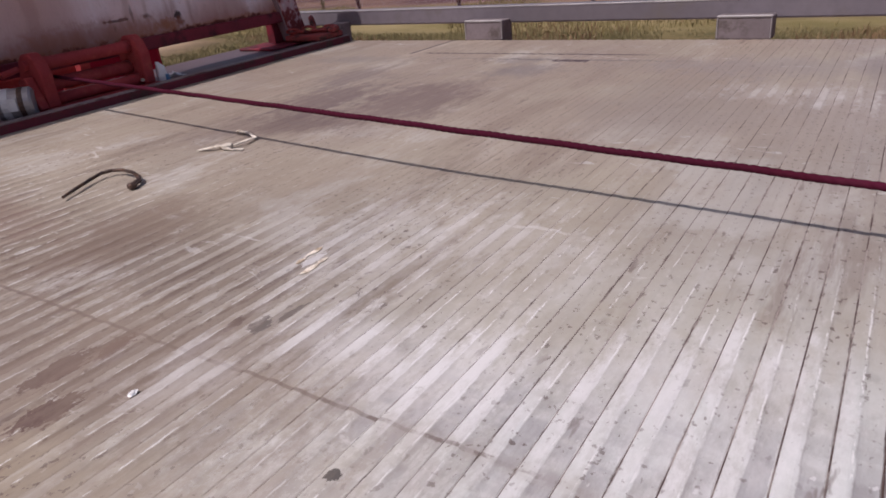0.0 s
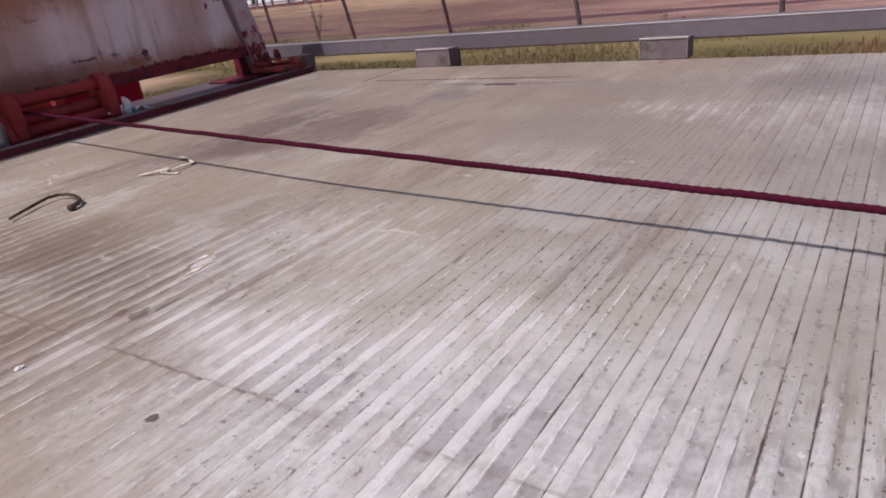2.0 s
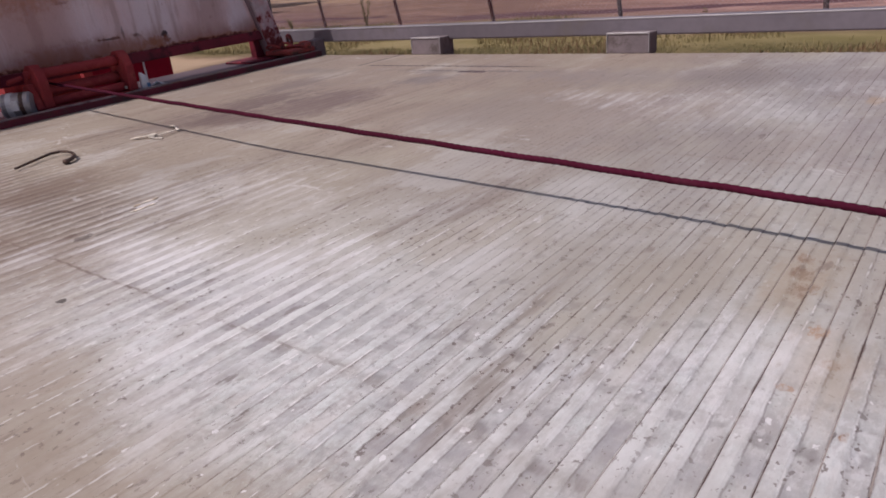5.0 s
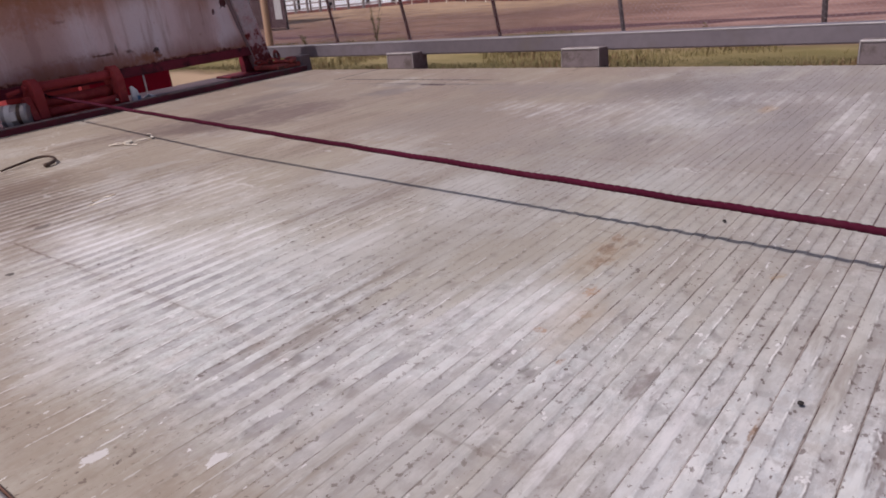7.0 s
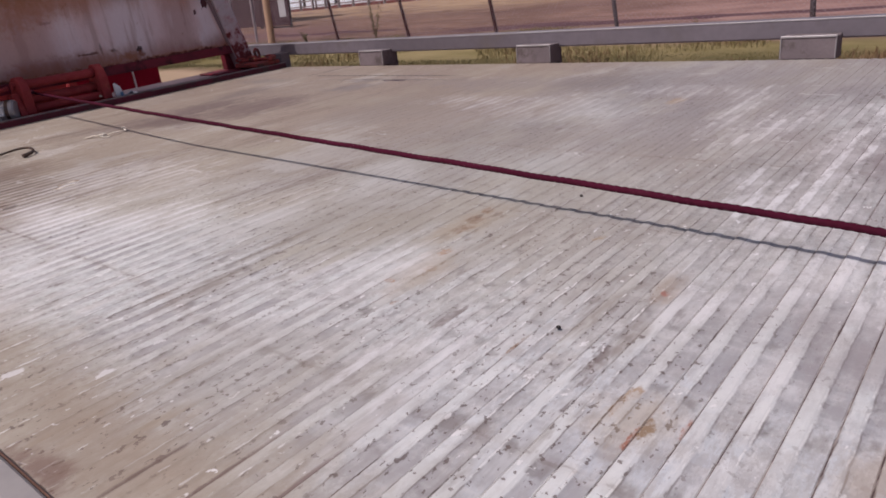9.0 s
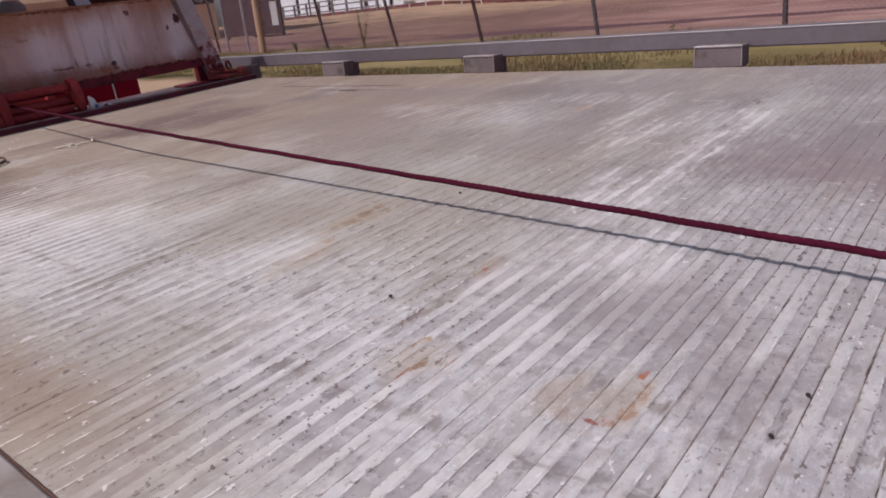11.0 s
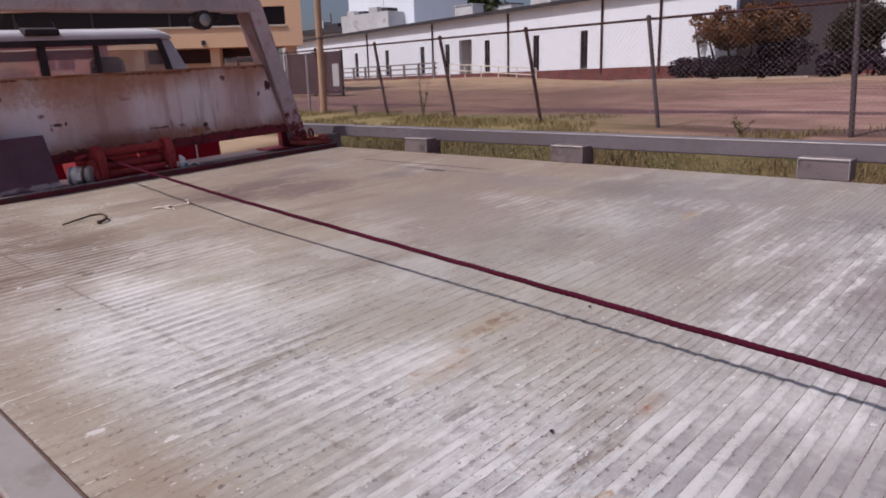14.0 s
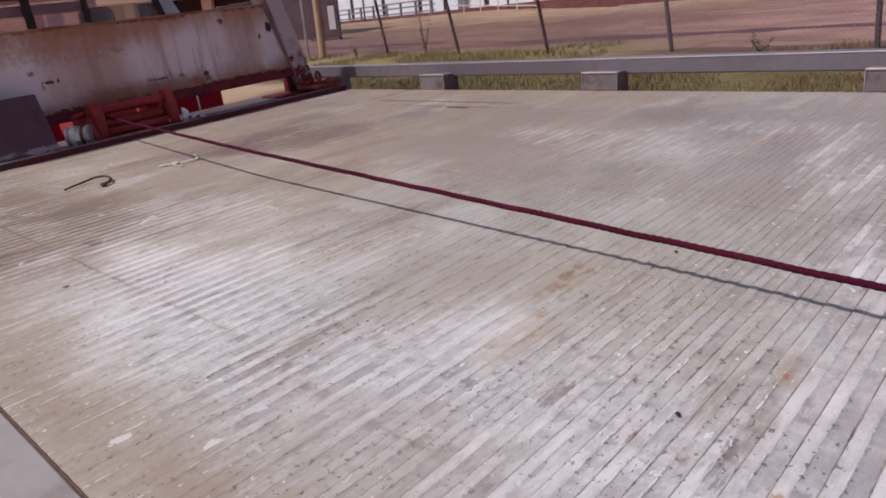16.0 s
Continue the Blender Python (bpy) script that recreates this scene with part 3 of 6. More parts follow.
def headboard_material():
    """Aged white paint on the headboard: pale bands, brown wash, and rust spots of their own shapes."""
    n = Nodes("aged_headboard_paint")
    o = n.local()
    _x, y, z = n.xyz(o)
    wob = n.noise(6, 5, 0.6, src=o, stretch=(1, 1, 0.4))
    run = n.noise(14, 5, 0.65, src=o, stretch=(1, 1, 0.10), shift=(0, 3, 0))
    broad = n.noise(2.2, 5, 0.6, src=o, shift=(4, 1, 0))
    flake = n.noise(34, 6, 0.7, src=o)
    fine = n.noise(120, 3, src=o)
    c = n.mix(n.ramp(broad, 0.32, 0.68), (0.78, 0.535, 0.51), (0.85, 0.69, 0.70))
    yw = n.math("ADD", y, n.math("MULTIPLY", n.math("SUBTRACT", wob, 0.5), 0.25))
    for c0, w, k in ((1.62, 0.17, 0.75), (0.78, 0.16, 0.7), (2.10, 0.07, 0.7), (1.30, 0.10, 0.35), (0.45, 0.12, 0.5)):
        c = n.mix(n.ramp(n.math("ABSOLUTE", n.math("SUBTRACT", yw, c0)), w, w * 0.3, 0.0, k), c, (0.89, 0.80, 0.835))
    for c0, w, k in ((1.92, 0.15, 0.6), (1.10, 0.24, 0.65), (0.58, 0.09, 0.4), (0.22, 0.12, 0.5)):
        c = n.mix(n.ramp(n.math("ABSOLUTE", n.math("SUBTRACT", yw, c0)), w, w * 0.3, 0.0, k), c, (0.52, 0.33, 0.30))
    c = n.mix(n.ramp(run, 0.53, 0.66, 0.0, 0.45), c, (0.42, 0.24, 0.20))
    c = n.mix(n.ramp(run, 0.46, 0.36, 0.0, 0.30), c, (0.89, 0.80, 0.835))
    c = n.mix(n.ramp(n.math("ADD", z, n.math("MULTIPLY", n.math("SUBTRACT", wob, 0.5), 0.34)), 0.36, 0.51, 0.0, 0.80), c, (0.46, 0.19, 0.095))
    c = n.mix(n.ramp(n.math("ADD", z, n.math("MULTIPLY", n.math("SUBTRACT", wob, 0.5), 0.20)), 0.26, 0.15, 0.0, 0.85), c, (0.33, 0.115, 0.075))
    edge = n.math("MAXIMUM", n.ramp(z, 0.485, 0.513, 0.0, 0.20), n.ramp(z, 0.185, 0.152, 0.0, 0.20))
    spot = n.math("ADD", n.math("ADD", n.math("MULTIPLY", flake, 0.6), n.math("MULTIPLY", wob, 0.4)), edge)
    c = n.mix(n.ramp(spot, 0.575, 0.70, 0.0, 0.75), c, (0.34, 0.125, 0.055))
    c = n.mix(n.ramp(spot, 0.66, 0.71, 0.0, 0.9), c, (0.12, 0.028, 0.024))
    jag = n.math("ADD", 0.5, n.math("MULTIPLY", n.math("SUBTRACT", n.noise(34, 6, 0.7, src=o, shift=(7, 2, 5)), 0.5), 0.75))
    for cy, cz, ry, rz, col, k in (
            (0.54, 0.285, 0.045, 0.040, (0.07, 0.012, 0.018), 0.95), (0.655, 0.430, 0.035, 0.016, (0.26, 0.08, 0.035), 0.9), (0.64, 0.395, 0.016, 0.03, (0.32, 0.14, 0.06), 0.6),
            (0.890, 0.292, 0.026, 0.007, (0.10, 0.04, 0.03), 0.95), (0.862, 0.276, 0.006, 0.014, (0.28, 0.12, 0.08), 0.7), (0.93, 0.29, 0.008, 0.012, (0.08, 0.03, 0.03), 0.9), (0.83, 0.335, 0.016, 0.012, (0.16, 0.07, 0.06), 0.8),
            (1.40, 0.225, 0.050, 0.005, (0.12, 0.08, 0.08), 0.9), (1.46, 0.245, 0.006, 0.03, (0.22, 0.14, 0.12), 0.7), (1.52, 0.225, 0.014, 0.008, (0.12, 0.07, 0.06), 0.8), (1.38, 0.20, 0.006, 0.012, (0.2, 0.12, 0.1), 0.6),
            (1.655, 0.213, 0.020, 0.014, (0.06, 0.03, 0.03), 0.95), (1.60, 0.186, 0.06, 0.020, (0.36, 0.13, 0.055), 0.8), (1.66, 0.19, 0.02, 0.02, (0.22, 0.065, 0.03), 0.8),
            (2.10, 0.395, 0.024, 0.030, (0.09, 0.016, 0.02), 0.97), (2.03, 0.355, 0.008, 0.014, (0.11, 0.03, 0.03), 0.9), (1.81, 0.455, 0.016, 0.016, (0.13, 0.06, 0.05), 0.85),
            (0.60, 0.468, 0.045, 0.008, (0.10, 0.04, 0.03), 0.85), (1.10, 0.50, 0.16, 0.035, (0.36, 0.17, 0.08), 0.7), (1.24, 0.385, 0.03, 0.006, (0.30, 0.15, 0.14), 0.6), (1.5, 0.505, 0.12, 0.018, (0.22, 0.06, 0.035), 0.8), (1.0, 0.44, 0.30, 0.085, (0.46, 0.19, 0.10), 0.55), (1.30, 0.19, 0.30, 0.045, (0.38, 0.15, 0.09), 0.5)):
        c = n.mix(n.math("MULTIPLY", blob(n, y, z, cy, cz, ry * 1.2, rz * 1.2, jag, *((0.9, 0.72) if k > 0.8 else (1.15, 0.25))), k), c, col)
    c = n.mix(n.math("MULTIPLY", n.ramp(fine, 0.5, 0.8), 0.14), c, (0.25, 0.17, 0.16))
    n.bump(n.math("ADD", flake, n.math("MULTIPLY", fine, 0.3)), 0.2, 0.003)
    return n.done(c, n.ramp(spot, 0.55, 0.72, 0.45, 0.9), 0.0, 0.35)


def ground_material():
    n = Nodes("sandy_ground")
    x, y, _z = n.xyz()
    big = n.noise(0.11, 6, 0.6)
    mid = n.noise(0.9, 6, 0.65, stretch=(0.55, 1, 1))
    fine = n.noise(14, 5, 0.7)
    grit = n.noise(70, 3, 0.7)
    sand = n.mix(n.ramp(mid, 0.35, 0.68), n.mix(n.ramp(x, -12.0, -1.0), (0.135, 0.078, 0.060), (0.22, 0.122, 0.112)), n.mix(n.ramp(x, -12.0, -1.0), (0.235, 0.142, 0.108), (0.37, 0.232, 0.205)))
    sand = n.mix(n.ramp(big, 0.5, 0.66, 0, 0.75), sand, (0.165, 0.092, 0.088))
    tracks = n.ramp(n.noise(0.5, 5, 0.6, stretch=(0.16, 1.6, 1), shift=(4, 2, 0)), 0.52, 0.62)
    sand = n.mix(n.math("MULTIPLY", tracks, 0.9), sand, (0.085, 0.040, 0.052))
    pale = n.math("MULTIPLY", n.ramp(y, 20.0, 31.0, 0.0, 0.75), n.ramp(mid, 0.36, 0.60, 0.4, 1.0))
    sand = n.mix(pale, sand, (0.42, 0.30, 0.19))
    earth = n.mix(n.ramp(fine, 0.3, 0.7), (0.22, 0.105, 0.065), (0.40, 0.24, 0.16))
    sand = n.mix(n.ramp(y, 2.2, 1.0), sand, earth)
    sand = n.mix(n.math("MULTIPLY", n.ramp(grit, 0.55, 0.75), 0.35), sand, (0.14, 0.09, 0.07))
    turf = n.mix(n.ramp(n.math("ADD", n.math("MULTIPLY", mid, 0.5), n.math("MULTIPLY", fine, 0.5)), 0.38, 0.62), (0.075, 0.066, 0.026), (0.19, 0.145, 0.07))
    turf = n.mix(n.ramp(n.noise(4.5, 6, 0.72, shift=(3, 7, 1)), 0.46, 0.62, 0.0, 0.6), turf, (0.055, 0.05, 0.022))
    turf = n.mix(n.ramp(y, 8.2, 9.6), turf, n.mix(n.ramp(mid, 0.35, 0.65), (0.18, 0.15, 0.062), (0.27, 0.215, 0.11)))
    band = n.math("MULTIPLY", n.ramp(n.math("ADD", y, n.math("MULTIPLY", n.math("SUBTRACT", mid, 0.5), 3.0)), 4.0, 5.6),
                  n.ramp(n.math("ADD", y, n.math("MULTIPLY", n.math("SUBTRACT", mid, 0.5), 3.0)), 13.4, 11.6))
    band = n.math("MULTIPLY", band, n.ramp(x, 3.4, 0.6, 0.25, 1.0))
    bare = n.math("MULTIPLY", n.ramp(x, -9.5, -11.5), n.ramp(n.math("ADD", y, n.math("MULTIPLY", n.math("SUBTRACT", mid, 0.5), 1.5)), 8.8, 8.0))
    band = n.math("MULTIPLY", band, n.math("SUBTRACT", 1.0, bare))
    sand = n.mix(n.math("MULTIPLY", bare, 0.75), sand, (0.44, 0.33, 0.22))
    thin = n.math("MULTIPLY", n.ramp(x, -8.0, -3.0), n.ramp(y, 9.5, 10.4))
    band = n.math("MULTIPLY", band, n.math("SUBTRACT", 1.0, n.math("MULTIPLY", thin, 0.85)))
    scorched = n.math("MULTIPLY", n.math("MULTIPLY", n.ramp(n.math("ADD", x, n.math("MULTIPLY", n.math("SUBTRACT", mid, 0.5), 2.0)), -1.2, -0.3), n.ramp(y, 9.4, 8.6)), n.ramp(fine, 0.3, 0.6, 0.45, 0.95))
    turf = n.mix(scorched, turf, n.mix(n.ramp(grit, 0.35, 0.65), (0.11, 0.058, 0.036), (0.255, 0.135, 0.075)))
    c = n.mix(band, sand, turf)
    n.bump(n.math("ADD", fine, n.math("MULTIPLY", grit, 0.5)), 0.5, 0.03)
    return n.done(c, 0.95, 0.0, 0.2)


def leaf_material(name, a, b):
    n = Nodes(name)
    c = n.mix(n.island(), a, b)
    n.b.inputs["Subsurface Weight"].default_value = 0.0
    return n.done(c, 0.6, 0.0, 0.3)


def chalk_wall(name, color, stain, amount):
    """Painted outside wall with runs of dirt from the top."""
    n = Nodes(name)
    runs = n.noise(1.6, 6, 0.65, stretch=(1, 1, 0.12))
    blot = n.noise(0.55, 6, 0.7, shift=(3, 1, 2))
    fine = n.noise(12, 4)
    c = n.mix(n.ramp(runs, 0.5, 0.8, 0, 0.5), color, [v * 0.86 for v in color])
    flaky = n.math("ADD", n.math("MULTIPLY", blot, 0.6), n.math("MULTIPLY", n.noise(2.6, 6, 0.75, shift=(1, 5, 9)), 0.4))
    c = n.mix(n.math("MULTIPLY", n.ramp(flaky, 0.60 - 0.10 * amount, 0.66 - 0.10 * amount), amount), c, stain)
    n.bump(fine, 0.1, 0.01)
    return n.done(c, 0.75, 0.0, 0.3)


DECK = deck_material()
PACKED = groove_material()
ALU = plain("dull_aluminium", (0.43, 0.40, 0.385), 0.5, 0.5, 0.14, 5.0, 0.08, dirt=(0.30, 0.26, 0.23), amount=0.25)
ALU_RAIL = plain("grey_painted_rail", (0.175, 0.155, 0.178), 0.5, 0.1, 0.14, 4.0, 0.08, dirt=(0.15, 0.13, 0.13), amount=0.3)
BLOCK = plain("cast_block_grey", (0.185, 0.152, 0.162), 0.7, 0.1, 0.2, 14.0, 0.3, dirt=(0.10, 0.08, 0.075), amount=0.4)
BLOCK_EDGE = plain("worn_bright_edge", (0.42, 0.40, 0.41), 0.5, 0.4, 0.15, 20.0, 0.1)
BROWN = plain("rust_brown_steel", (0.19, 0.10, 0.075), 0.8, 0.1, 0.3, 12.0, 0.3, dirt=(0.10, 0.05, 0.04), amount=0.5)
TIMBER = plain("weathered_timber", (0.34, 0.24, 0.17), 0.85, 0.0, 0.35, 10.0, 0.4, dirt=(0.17, 0.10, 0.07), amount=0.5, stretch=(0.15, 1, 3))
LEDGE = plain("dusty_ledge", (0.40, 0.33, 0.27), 0.8, 0.0, 0.25, 9.0, 0.3, dirt=(0.25, 0.17, 0.12), amount=0.5, stretch=(0.4, 1, 1))
DARK_STEEL = plain("dark_tray_steel", (0.085, 0.07, 0.075), 0.55, 0.3, 0.3, 8.0, 0.2, dirt=(0.20, 0.16, 0.15), amount=0.4)
LIP = plain("maroon_lip", (0.15, 0.018, 0.034), 0.6, 0.1, 0.3, 14.0, 0.3, dirt=(0.08, 0.03, 0.032), amount=0.6)
LIP_WORN = plain("rubbed_lip_top", (0.30, 0.24, 0.24), 0.45, 0.4, 0.3, 12.0, 0.2, dirt=(0.14, 0.07, 0.065), amount=0.5)
HEAD_PLATE = headboard_material()
EDGE_RUST = plain("rusty_top_edge", (0.40, 0.21, 0.145), 0.75, 0.1, 0.3, 9.0, 0.2, dirt=(0.30, 0.085, 0.04), amount=0.6)
RED_DARK = plain("dark_maroon_steel", (0.20, 0.018, 0.034), 0.6, 0.1, 0.3, 10.0, 0.2, dirt=(0.07, 0.010, 0.016), amount=0.5)
TRAY = plain("grey_purple_steel_shelf", (0.145, 0.105, 0.12), 0.5, 0.25, 0.25, 6.0, 0.15, dirt=(0.10, 0.045, 0.045), amount=0.4)
BLUE_INK = plain("blue_ink", (0.15, 0.30, 0.50), 0.5)
FRAME = rusty_paint("rusty_grey_frame", (0.60, 0.51, 0.535), rust=(0.20, 0.034, 0.034), amount=0.48, edges=((0.0, 0.42),))
# darker copy of the frame paint: shade put into the colour
FRAME_SHADED = rusty_paint("rusty_frame_shaded", (0.30, 0.22, 0.235), amount=0.5)
RED_RUST = rusty_paint("red_oxide_steel", (0.36, 0.055, 0.060), rust=(0.21, 0.045, 0.040), amount=0.62, streak=False, gloss=0.85, spec=0.15)
CHAIN = plain("rusted_chain_red", (0.32, 0.06, 0.055), 0.8, 0.1, 0.3, 30.0, 0.3, dirt=(0.08, 0.035, 0.03), amount=0.5)
RED_PAINT = plain("red_body_paint", (0.33, 0.006, 0.026), 0.6, 0.0, 0.12, 3.0, 0.03, dirt=(0.20, 0.012, 0.02), amount=0.3, spec=0.12)
WHITE_PAINT = plain("cab_white_paint", (0.60, 0.60, 0.65), 0.3, 0.0, 0.06, 2.0, 0.03, dirt=(0.48, 0.47, 0.48), amount=0.2)
SHADE_BAND = plain("blue_shade_band", (0.03, 0.045, 0.085), 0.3, 0.0, 0.1, 3.0, 0.0)
RUBBER = plain("black_rubber", (0.040, 0.033, 0.038), 0.7, 0.0, 0.3, 20.0, 0.2)
SLAB = plain("dark_brown_slab", (0.085, 0.045, 0.062), 0.6, 0.0, 0.3, 8.0, 0.2, dirt=(0.10, 0.075, 0.075), amount=0.25)
SLAB_WORN = rusty_paint("scuffed_dark_slab", (0.13, 0.062, 0.088), rust=(0.36, 0.30, 0.33), amount=0.02, edges=((0.03, 0.03),), streak=True, gloss=0.55)
CHROME = plain("scuffed_chrome", (0.46, 0.44, 0.43), 0.42, 0.6, 0.15, 20.0, 0.1, dirt=(0.20, 0.17, 0.15), amount=0.4)
CREAM = plain("frayed_cream_cloth", (0.74, 0.68, 0.59), 0.9, 0.0, 0.2, 60.0, 0.5, dirt=(0.40, 0.31, 0.22), amount=0.4)
ROPE = rusty_paint("red_oxide_wire_rope", (0.062, 0.006, 0.020), rust=(0.036, 0.007, 0.014), amount=0.4, streak=False, gloss=0.9, spec=0.12)
BAR = plain("bare_dark_bar", (0.095, 0.065, 0.055), 0.5, 0.6, 0.3, 40.0, 0.2, dirt=(0.14, 0.08, 0.05), amount=0.5)
PALE = plain("pale_plastic", (0.80, 0.80, 0.81), 0.35, 0.0, 0.12, 20.0, 0.1)
STONE = plain("dark_stone", (0.035, 0.03, 0.03), 0.85, 0.0, 0.3, 90.0, 0.4)
GROUND = ground_material()
WIRE = plain("galvanised_wire", (0.33, 0.285, 0.31), 0.6, 0.0, 0.15, 8.0, 0.05)
POST_RUST = plain("rusted_post", (0.05, 0.017, 0.020), 0.8, 0.1, 0.3, 6.0, 0.2, dirt=(0.10, 0.045, 0.04), amount=0.4, spec=0.2)
POST_GREY = plain("grey_post", (0.095, 0.075, 0.085), 0.65, 0.25, 0.2, 6.0, 0.15, dirt=(0.13, 0.08, 0.07), amount=0.4)
POLE = plain("pole_timber", (0.40, 0.26, 0.185), 0.9, 0.0, 0.25, 5.0, 0.4, dirt=(0.21, 0.13, 0.09), amount=0.4, stretch=(1, 1, 0.1))
WHITE_WALL = chalk_wall("white_wall", (0.78, 0.85, 0.95), (0.60, 0.62, 0.67), 0.3)
PEELING = chalk_wall("peeling_white_wall", (0.78, 0.83, 0.92), (0.42, 0.41, 0.42), 0.75)
# grey-brown colour carries the shade of the building's end
SHADE_WALL = chalk_wall("shaded_end_wall", (0.20, 0.175, 0.19), (0.13, 0.11, 0.12), 0.6)
TAN_WALL = chalk_wall("tan_stucco", (0.80, 0.54, 0.37), (0.72, 0.48, 0.33), 0.4)
BRICK_BAND = plain("red_brown_plinth", (0.16, 0.05, 0.045), 0.85, 0.0, 0.25, 3.0, 0.2, dirt=(0.09, 0.035, 0.035), amount=0.5)
RED_COLUMN = plain("red_column", (0.22, 0.035, 0.035), 0.6, 0.0, 0.2, 3.0, 0.1, dirt=(0.12, 0.03, 0.03), amount=0.4)
ROOF_EDGE = plain("dark_roof_edge", (0.055, 0.05, 0.06), 0.7, 0.2, 0.2, 3.0, 0.1)
ROOF_TOP = plain("roof_membrane", (0.45, 0.45, 0.48), 0.8, 0.0, 0.15, 1.0, 0.1)
DARK_GLASS = plain("dark_window_glass", (0.016, 0.010, 0.014), 0.2, 0.0, 0.1, 1.0, 0.0, spec=0.25)
# brown of the bin enclosure, used too for the overhang's painted shadow
BROWN_PANEL_SHADE = plain("brown_panel_and_shade", (0.050, 0.019, 0.027), 0.7, 0.0, 0.15, 2.0, 0.1, dirt=(0.045, 0.024, 0.027), amount=0.3)
GREY_WOOD = plain("grey_wood", (0.22, 0.20, 0.21), 0.85, 0.0, 0.2, 5.0, 0.2)
RAIL_WHITE = plain("white_handrail", (0.66, 0.64, 0.58), 0.5, 0.0, 0.08, 5.0, 0.05)
FENCE_WOOD = plain("dark_fence_boards", (0.10, 0.055, 0.055), 0.85, 0.0, 0.3, 3.0, 0.2)
UNIT = plain("roof_unit_paint", (0.52, 0.53, 0.55), 0.6, 0.1, 0.12, 1.5, 0.1, dirt=(0.36, 0.34, 0.33), amount=0.3)
STOP = plain("sandy_concrete", (0.34, 0.27, 0.22), 0.9, 0.0, 0.2, 6.0, 0.2, dirt=(0.24, 0.16, 0.12), amount=0.4)
TRUCK_RED = plain("faded_red_paint", (0.30, 0.125, 0.12), 0.4, 0.0, 0.12, 3.0, 0.03)
TRUCK_SILVER = plain("silver_bumper", (0.48, 0.48, 0.50), 0.3, 0.7, 0.1, 5.0, 0.05)
LAMP_RED = plain("red_lens", (0.35, 0.015, 0.02), 0.2, 0.0, 0.1, 20.0, 0.0)
BARK = plain("bark", (0.09, 0.06, 0.05), 0.9, 0.0, 0.3, 12.0, 0.5)
LEAF_ORANGE = leaf_material("olive_orange_leaf", (0.20, 0.075, 0.03), (0.10, 0.055, 0.022))
LEAF_DARK = leaf_material("dark_leaf", (0.024, 0.018, 0.016), (0.055, 0.040, 0.022))
LEAF_HEDGE = leaf_material("shaded_hedge_leaf", (0.024, 0.008, 0.022), (0.036, 0.014, 0.028))
LEAF_FAR = leaf_material("far_leaf", (0.05, 0.065, 0.03), (0.085, 0.10, 0.045))
LEAF_WEED = leaf_material("dusty_weed_leaf", (0.10, 0.085, 0.045), (0.16, 0.13, 0.07))
BLADE = leaf_material("grass_blade", (0.15, 0.132, 0.058), (0.24, 0.20, 0.105))
BLADE_PALE = leaf_material("pale_grass_blade", (0.20, 0.165, 0.068), (0.28, 0.225, 0.115))
BLADE_DRY = leaf_material("dry_grass_blade", (0.17, 0.095, 0.055), (0.26, 0.19, 0.10))


def glass_material(name, tint, rough=0.02, film=0.0):
    """Clear glass; film: share made diffuse, standing in for haze and reflections."""
    n = Nodes(name)
    n.b.inputs["Transmission Weight"].default_value = 1.0 - film
    n.b.inputs["IOR"].default_value = 1.45
    return n.done(tint, rough, 0.0, 0.5)


# pale diffuse share imitates haze and reflection on the panes
GLASS = glass_material("hazy_cab_glass", (0.88, 0.90, 0.93), film=0.13)
AMBER = Nodes("amber_beacon")
AMBER.b.inputs["Emission Color"].default_value = (1.0, 0.25, 0.02, 1)
AMBER.b.inputs["Emission Strength"].default_value = 1.6
AMBER = AMBER.done((0.8, 0.2, 0.02), 0.3, 0.0, 0.5)


# ---------------------------------------------------------------- mesh helpers
def part(name, bm, material, parent=None, label="", smooth=False):
    me = bpy.data.meshes.new(name)
    bm.to_mesh(me)
    bm.free()
    me.materials.append(material)
    if smooth:
        for poly in me.polygons:
            poly.use_smooth = True
    ob = new(name, me)
    ob.parent = parent
    return tagged(ob, label)


def thing(name, label, category, m=None, group="", kind=""):
    ob = new(name)
    ob.matrix_world = m or Matrix()
    ob.empty_display_size = 0.1
    return tagged(ob, label, category, group, kind)


def box(x0, x1, y0, y1, z0, z1, bevel=0.0, bm=None, seg=1):
    own = bm is None
    b = bmesh.new()
    bmesh.ops.create_cube(b, size=1.0)
    bmesh.ops.scale(b, vec=(x1 - x0, y1 - y0, z1 - z0), verts=b.verts)
    bmesh.ops.translate(b, vec=((x0 + x1) / 2, (y0 + y1) / 2, (z0 + z1) / 2), verts=b.verts)
    if bevel:
        bmesh.ops.bevel(b, geom=b.edges[:], offset=bevel, segments=seg, profile=0.5, affect="EDGES")
    return b if own else join(bm, b)


def join(bm, b):
    me = bpy.data.meshes.new("tmp")
    b.to_mesh(me)
    b.free()
    bm.from_mesh(me)
    bpy.data.meshes.remove(me)
    return bm


def hull(points, bm=None, bevel=0.0):
    b = bmesh.new()
    for p in points:
        b.verts.new(p)
    res = bmesh.ops.convex_hull(b, input=b.verts)
    bmesh.ops.dissolve_limit(b, angle_limit=0.02, verts=b.verts[:], edges=b.edges[:])
    if bevel:
        bmesh.ops.bevel(b, geom=b.edges[:], offset=bevel, segments=2, profile=0.5, affect="EDGES")
    return b if bm is None else join(bm, b)


